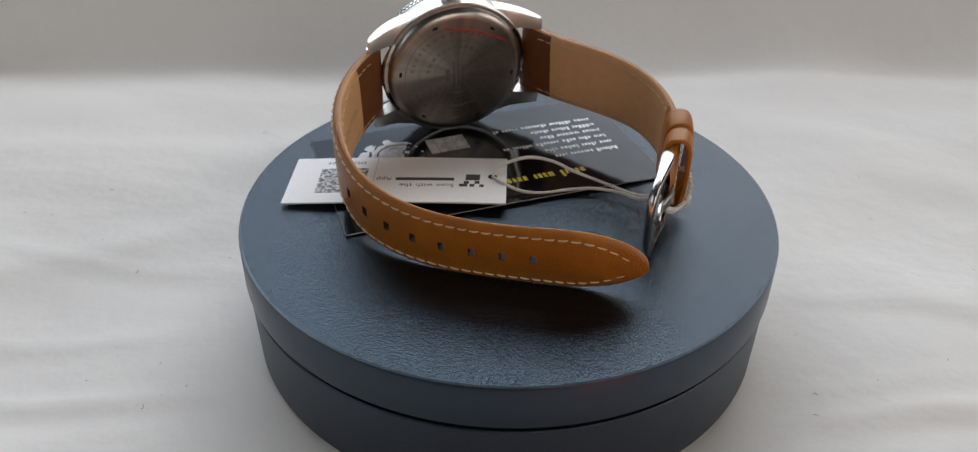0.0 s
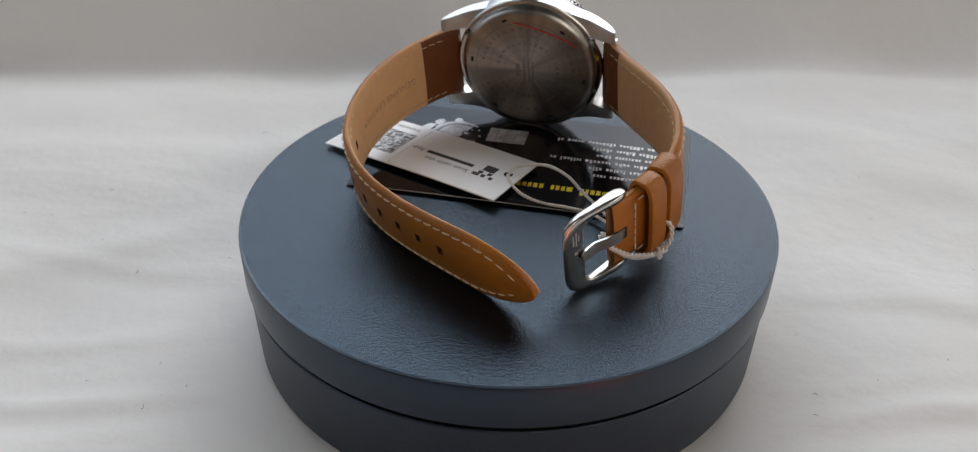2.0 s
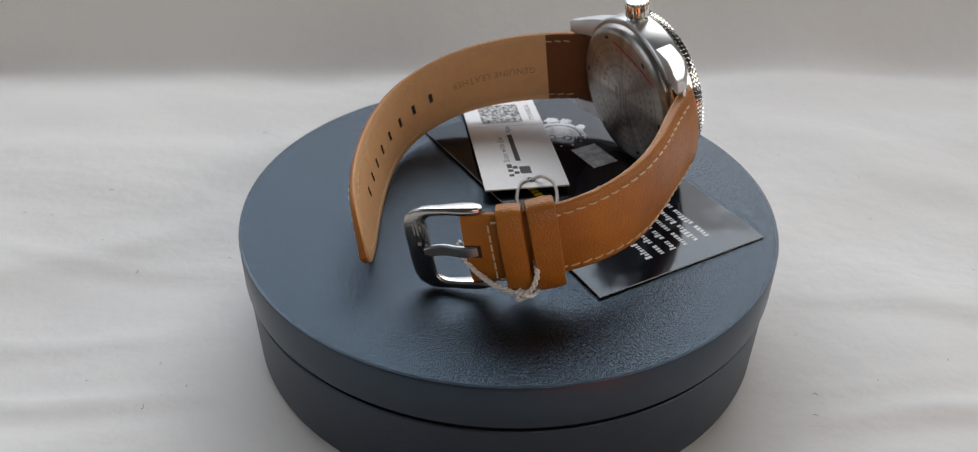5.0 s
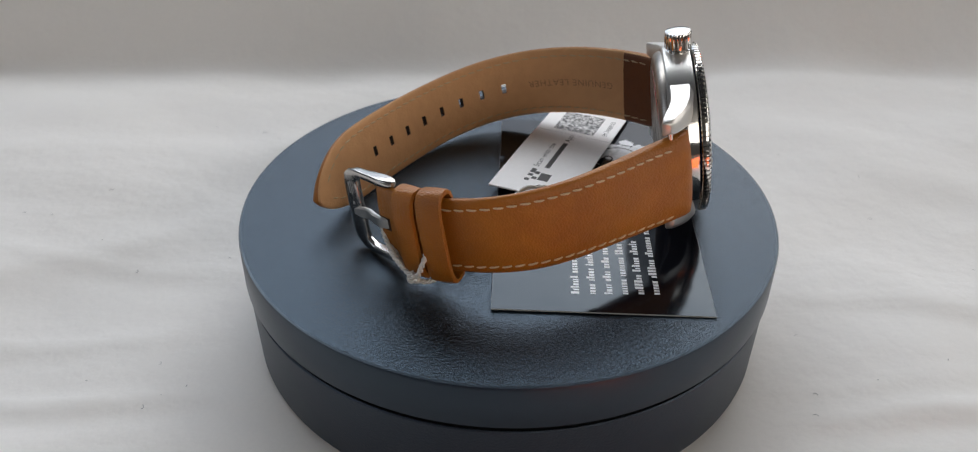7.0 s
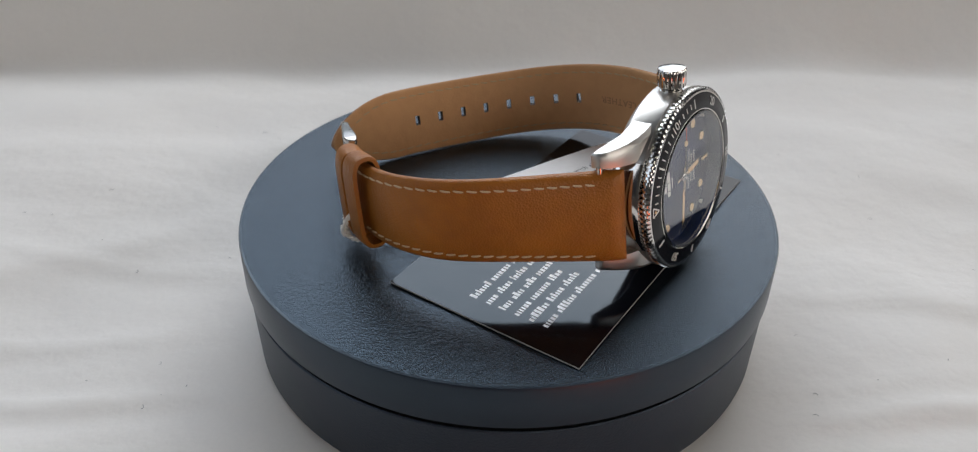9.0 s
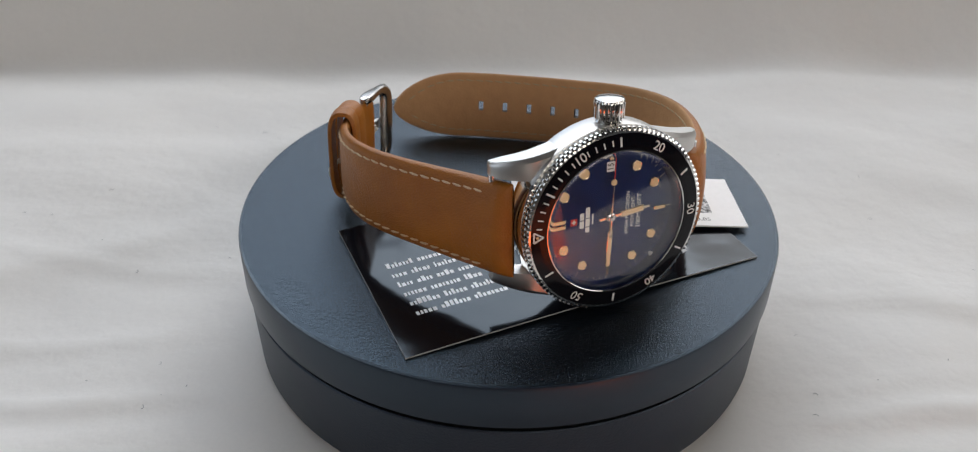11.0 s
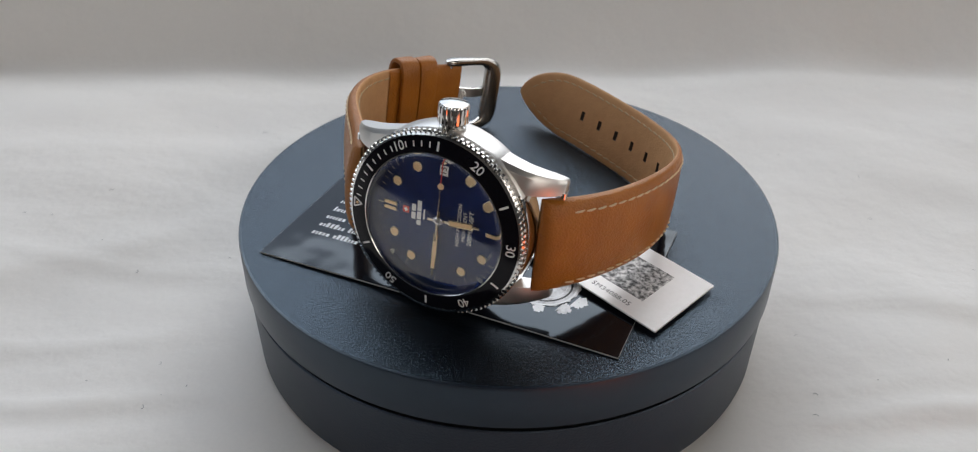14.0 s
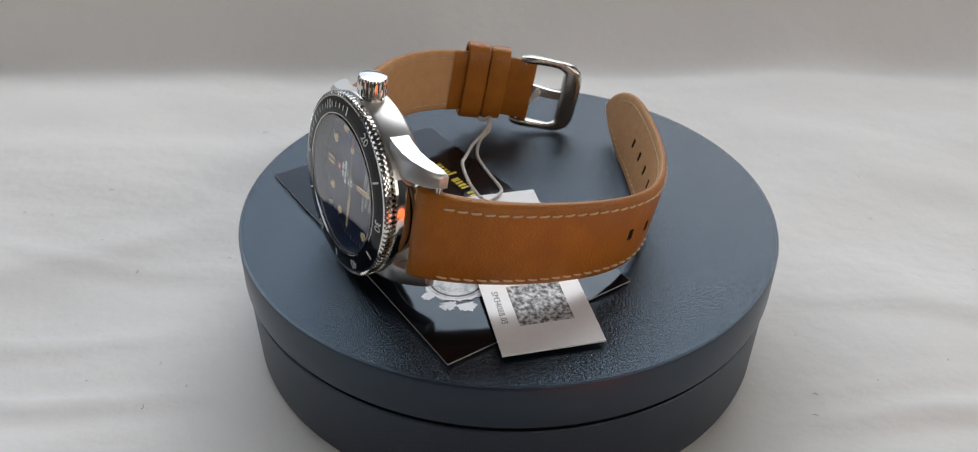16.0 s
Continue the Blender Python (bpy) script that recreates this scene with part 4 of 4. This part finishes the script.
    printed("printed_picture", [(47.0, 58.5, 10.4, 18.6)], PALE)
    printed("printed_picture", [(47.6 + 2.7 * k, 47.9 + 2.7 * k, 10.4, 18.6) for k in range(1, 4)], PRINT_GREY)
    cx, cy = 67.6, 16.4
    disc(cx, cy, 0.05, 8.4, PALE, 0.35, 0.14)
    disc(cx, cy, 7.2, 7.7, CARD_WHITE, 0.365)
    disc(cx, cy, 5.9, 6.4, INK, 0.365)
    disc(cx, cy, 5.0, 5.3, CARD_WHITE, 0.365, 0.06)
    for x, y in ((-2.6, -1.0), (2.6, -1.0), (0, 2.9)):
        disc(cx + x, cy + y, 0.9, 1.5, INK, 0.37, 0.1)
        disc(cx + x, cy + y, 0.2, 0.7, CARD_WHITE, 0.38)
    for k in range(12):
        a = math.radians(30 * k)
        disc(cx + 6.8 * math.cos(a), cy + 6.8 * math.sin(a), 0.02, 0.38, CARD_WHITE, 0.37)
    disc(cx + 1.5, cy - 8.6, 0.05, 1.6, CARD_WHITE, 0.35, 0.3)
    disc(cx + 6.5, cy - 6.4, 0.05, 2.2, PALE, 0.345, 0.4)
    disc(cx + 9.0, cy - 3.0, 0.05, 2.6, CARD_WHITE, 0.345, 0.4)
    return card


CARD = business_card()


def hang_tag():
    tag = thing("hang_tag", "white paper hang tag on a cotton cord", "tag", Matrix.Translation((0, 0, TOP)))
    x0, x1, y0, y1 = -59.3, -0.8, -6.3, 16.4

    def lift(x, y):
        k = (x - x0) / (x1 - x0)
        return 1.0 + 1.7 * k + 0.5 * math.sin(math.pi * k)

    def sheet(ax, bx, ay, by, dz, thick, nx=20, ny=3):
        bm = bmesh.new()
        grids = [[[bm.verts.new(Vector((ax + (bx - ax) * i / nx, ay + (by - ay) * j / ny, lift(ax + (bx - ax) * i / nx, 0) + z)) * MM) for i in range(nx + 1)] for j in range(ny + 1)] for z in (dz, dz + thick)]
        for g in grids:
            for p, q in zip(g, g[1:]):
                for i in range(nx):
                    bm.faces.new((p[i], p[i + 1], q[i + 1], q[i]))
        lo, hi = grids
        rim = [(0, i) for i in range(nx + 1)] + [(j, nx) for j in range(1, ny + 1)] + [(ny, i) for i in range(nx - 1, -1, -1)] + [(j, 0) for j in range(ny - 1, 0, -1)]
        for p, q in zip(rim, rim[1:] + rim[:1]):
            bm.faces.new((lo[p[0]][p[1]], lo[q[0]][q[1]], hi[q[0]][q[1]], hi[p[0]][p[1]]))
        return bm
    part("tag_paper", sheet(x0, x1, y0, y1, 0, 0.42), TAG_PAPER, tag)
    part("printed_square", sheet(-51.5, -38.6, -1.7, 10.6, 0.42, 0.02, 4, 1), CODE_GREY, tag, "mottled dark grey printed square", smooth=False)
    part("sticker_edge", sheet(-36.6, -36.5, -5.5, 16.0, 0.42, 0.02, 1, 1), PRINT_GREY, tag, smooth=False)
    for text, xx, yy, hh in (("Scan with the", -14.7, 1.9, 1.7), ("App", -31.6, 5.0, 1.7), ("SM34088.05", -39.6, 13.6, 1.4)):
        me = lettering(text, hh, 0.0, align="LEFT", spacing=1.08)
        for v in me.vertices:
            x, y = xx - v.co.x / MM, yy - v.co.y / MM
            v.co = Vector((x, y, lift(x, y) + 0.44)) * MM
        part_mesh("tag_text", me, INK, tag, smooth=False)
    part("product_bar", sheet(-30.6, -14.9, 4.3, 5.7, 0.42, 0.02, 3, 1), INK, tag, smooth=False)
    for ax, bx, ay, by in ((-11.8, -8.0, 4.6, 7.6), (-13.4, -11.2, 1.4, 2.8), (-10.6, -9.3, 1.4, 2.8), (-9.3, -8.0, 2.9, 4.3), (-12.2, -10.8, 2.9, 4.2), (-8.0, -6.8, 1.3, 2.6)):
        part("logo_block", sheet(ax, bx, ay, by, 0.42, 0.02, 2, 1), INK, tag, smooth=False)
    # Flat near-black disc on the paper in place of an open hole.
    hole = lathe([(0.01, 0.44), (1.25, 0.44)], 24)
    part("punched_hole", hole, RECESS_SHADE, tag, m=Matrix.Translation((-4.6 * MM, 6.6 * MM, lift(-4.6, 0) * MM)), smooth=False)
    return tag


TAG = hang_tag()


def twisted(points, n, r=0.42, pitch=2.0):
    """Two strands laid round one another along a smooth line."""
    line = smooth_path(points, n)
    bm = bmesh.new()
    for k in (0, 1):
        run = 0.0
        pts = []
        for i, q in enumerate(line):
            a, b = line[max(i - 1, 0)], line[min(i + 1, n - 1)]
            run += (q - line[i - 1]).length if i else 0
            t = (b - a).normalized()
            x = t.orthogonal() if abs(t.z) > 0.95 else t.cross(Vector((0, 0, 1)))
            x.normalize()
            y = x.cross(t)
            f = 2 * math.pi * run / pitch + k * math.pi
            pts.append(q + (x * math.cos(f) + y * math.sin(f)) * r * 0.62)
        one = sweep(pts, circle(r * 0.72, 6))
        me = bpy.data.meshes.new("tmp")
        one.to_mesh(me)
        one.free()
        bm.from_mesh(me)
        bpy.data.meshes.remove(me)
    return bm


def cord():
    ob = thing("tag_cord", "twisted white cotton cord tied from tag to strap", "cord", Matrix.Translation((0, 0, TOP)))
    S = SHORT_BAND.length

    def on(s, v, d):
        return tuple(Vector(SHORT_BAND.place(s, v, d)) / MM)
    part("strand", twisted([(-4.6, 6.6, 3.0), (-3.5, 8.8, 4.6), (0.5, 10.4, 6.0), (5.6, 10.9, 7.0), (11.6, 10.2, 6.3), (17.4, 8.0, 4.6), (26.3, 4.0, 3.2), (33.0, -1.0, 3.4), on(S - 9, -9.5, -3.0)], 190, r=0.38), CORD, ob)
    part("strand", twisted([(-4.6, 6.6, 3.0), (-2.5, 3.6, 3.6), (2.5, 1.6, 2.2), (8.7, 2.0, 1.3), (15.4, 3.3, 1.7), (22.0, 3.8, 2.0), (29.0, 1.4, 2.5), (33.5, -2.2, 3.0), on(S - 9, -9.8, -2.6)], 190, r=0.38), CORD, ob)
    knot = on(S - 8.6, -9.8, 4.6)
    part("loop", twisted([on(S + 4, 0.5, -0.6), on(S + 2, -3.0, 1.4), on(S - 2, -6.6, 3.0), on(S - 6, -8.6, 4.2), knot], 110, r=0.5, pitch=2.4), CORD, ob)
    part("loop", twisted([on(S + 3.4, 1.4, -0.2), on(S + 1.2, -4.2, 0.6), on(S - 3, -8.4, 2.2), on(S - 6.5, -9.8, 3.6), knot], 110, r=0.5, pitch=2.4), CORD, ob)
    part("loop", twisted([knot, on(S - 11.2, -8.4, 5.8), on(S - 12.8, -5.2, 5.4), on(S - 13.0, -3.4, 3.6), on(S - 12.9, -3.0, 2.0)], 110, r=0.5, pitch=2.4), CORD, ob)
    part("loop", twisted([knot, on(S - 11.0, -11.0, 4.2), on(S - 12.4, -11.6, 1.2), on(S - 11.0, -11.2, -1.8), on(S - 9, -9.6, -2.8)], 110, r=0.5, pitch=2.4), CORD, ob)
    part("knot", twisted([on(S - 9.4, -8.8, 4.6), on(S - 8.4, -10.4, 5.4), on(S - 9.6, -11.0, 4.2), on(S - 10.2, -9.4, 5.6), on(S - 8.2, -9.0, 5.2)], 60, r=0.62), CORD, ob)
    return ob


TAG_CORD = cord()


# ---- what moves ----
def motions():
    times = [0.5 * i for i in range(33)]
    for ob in (WATCH, CARD, TAG, TAG_CORD):
        walk(ob, [(t, Matrix.Rotation(math.radians(RATE * t), 4, "Z") @ Matrix.Translation((0, 0, TOP))) for t in times])
    walk(PLATE, [(t, Matrix.Rotation(math.radians(RATE * t), 4, "Z")) for t in times])


motions()
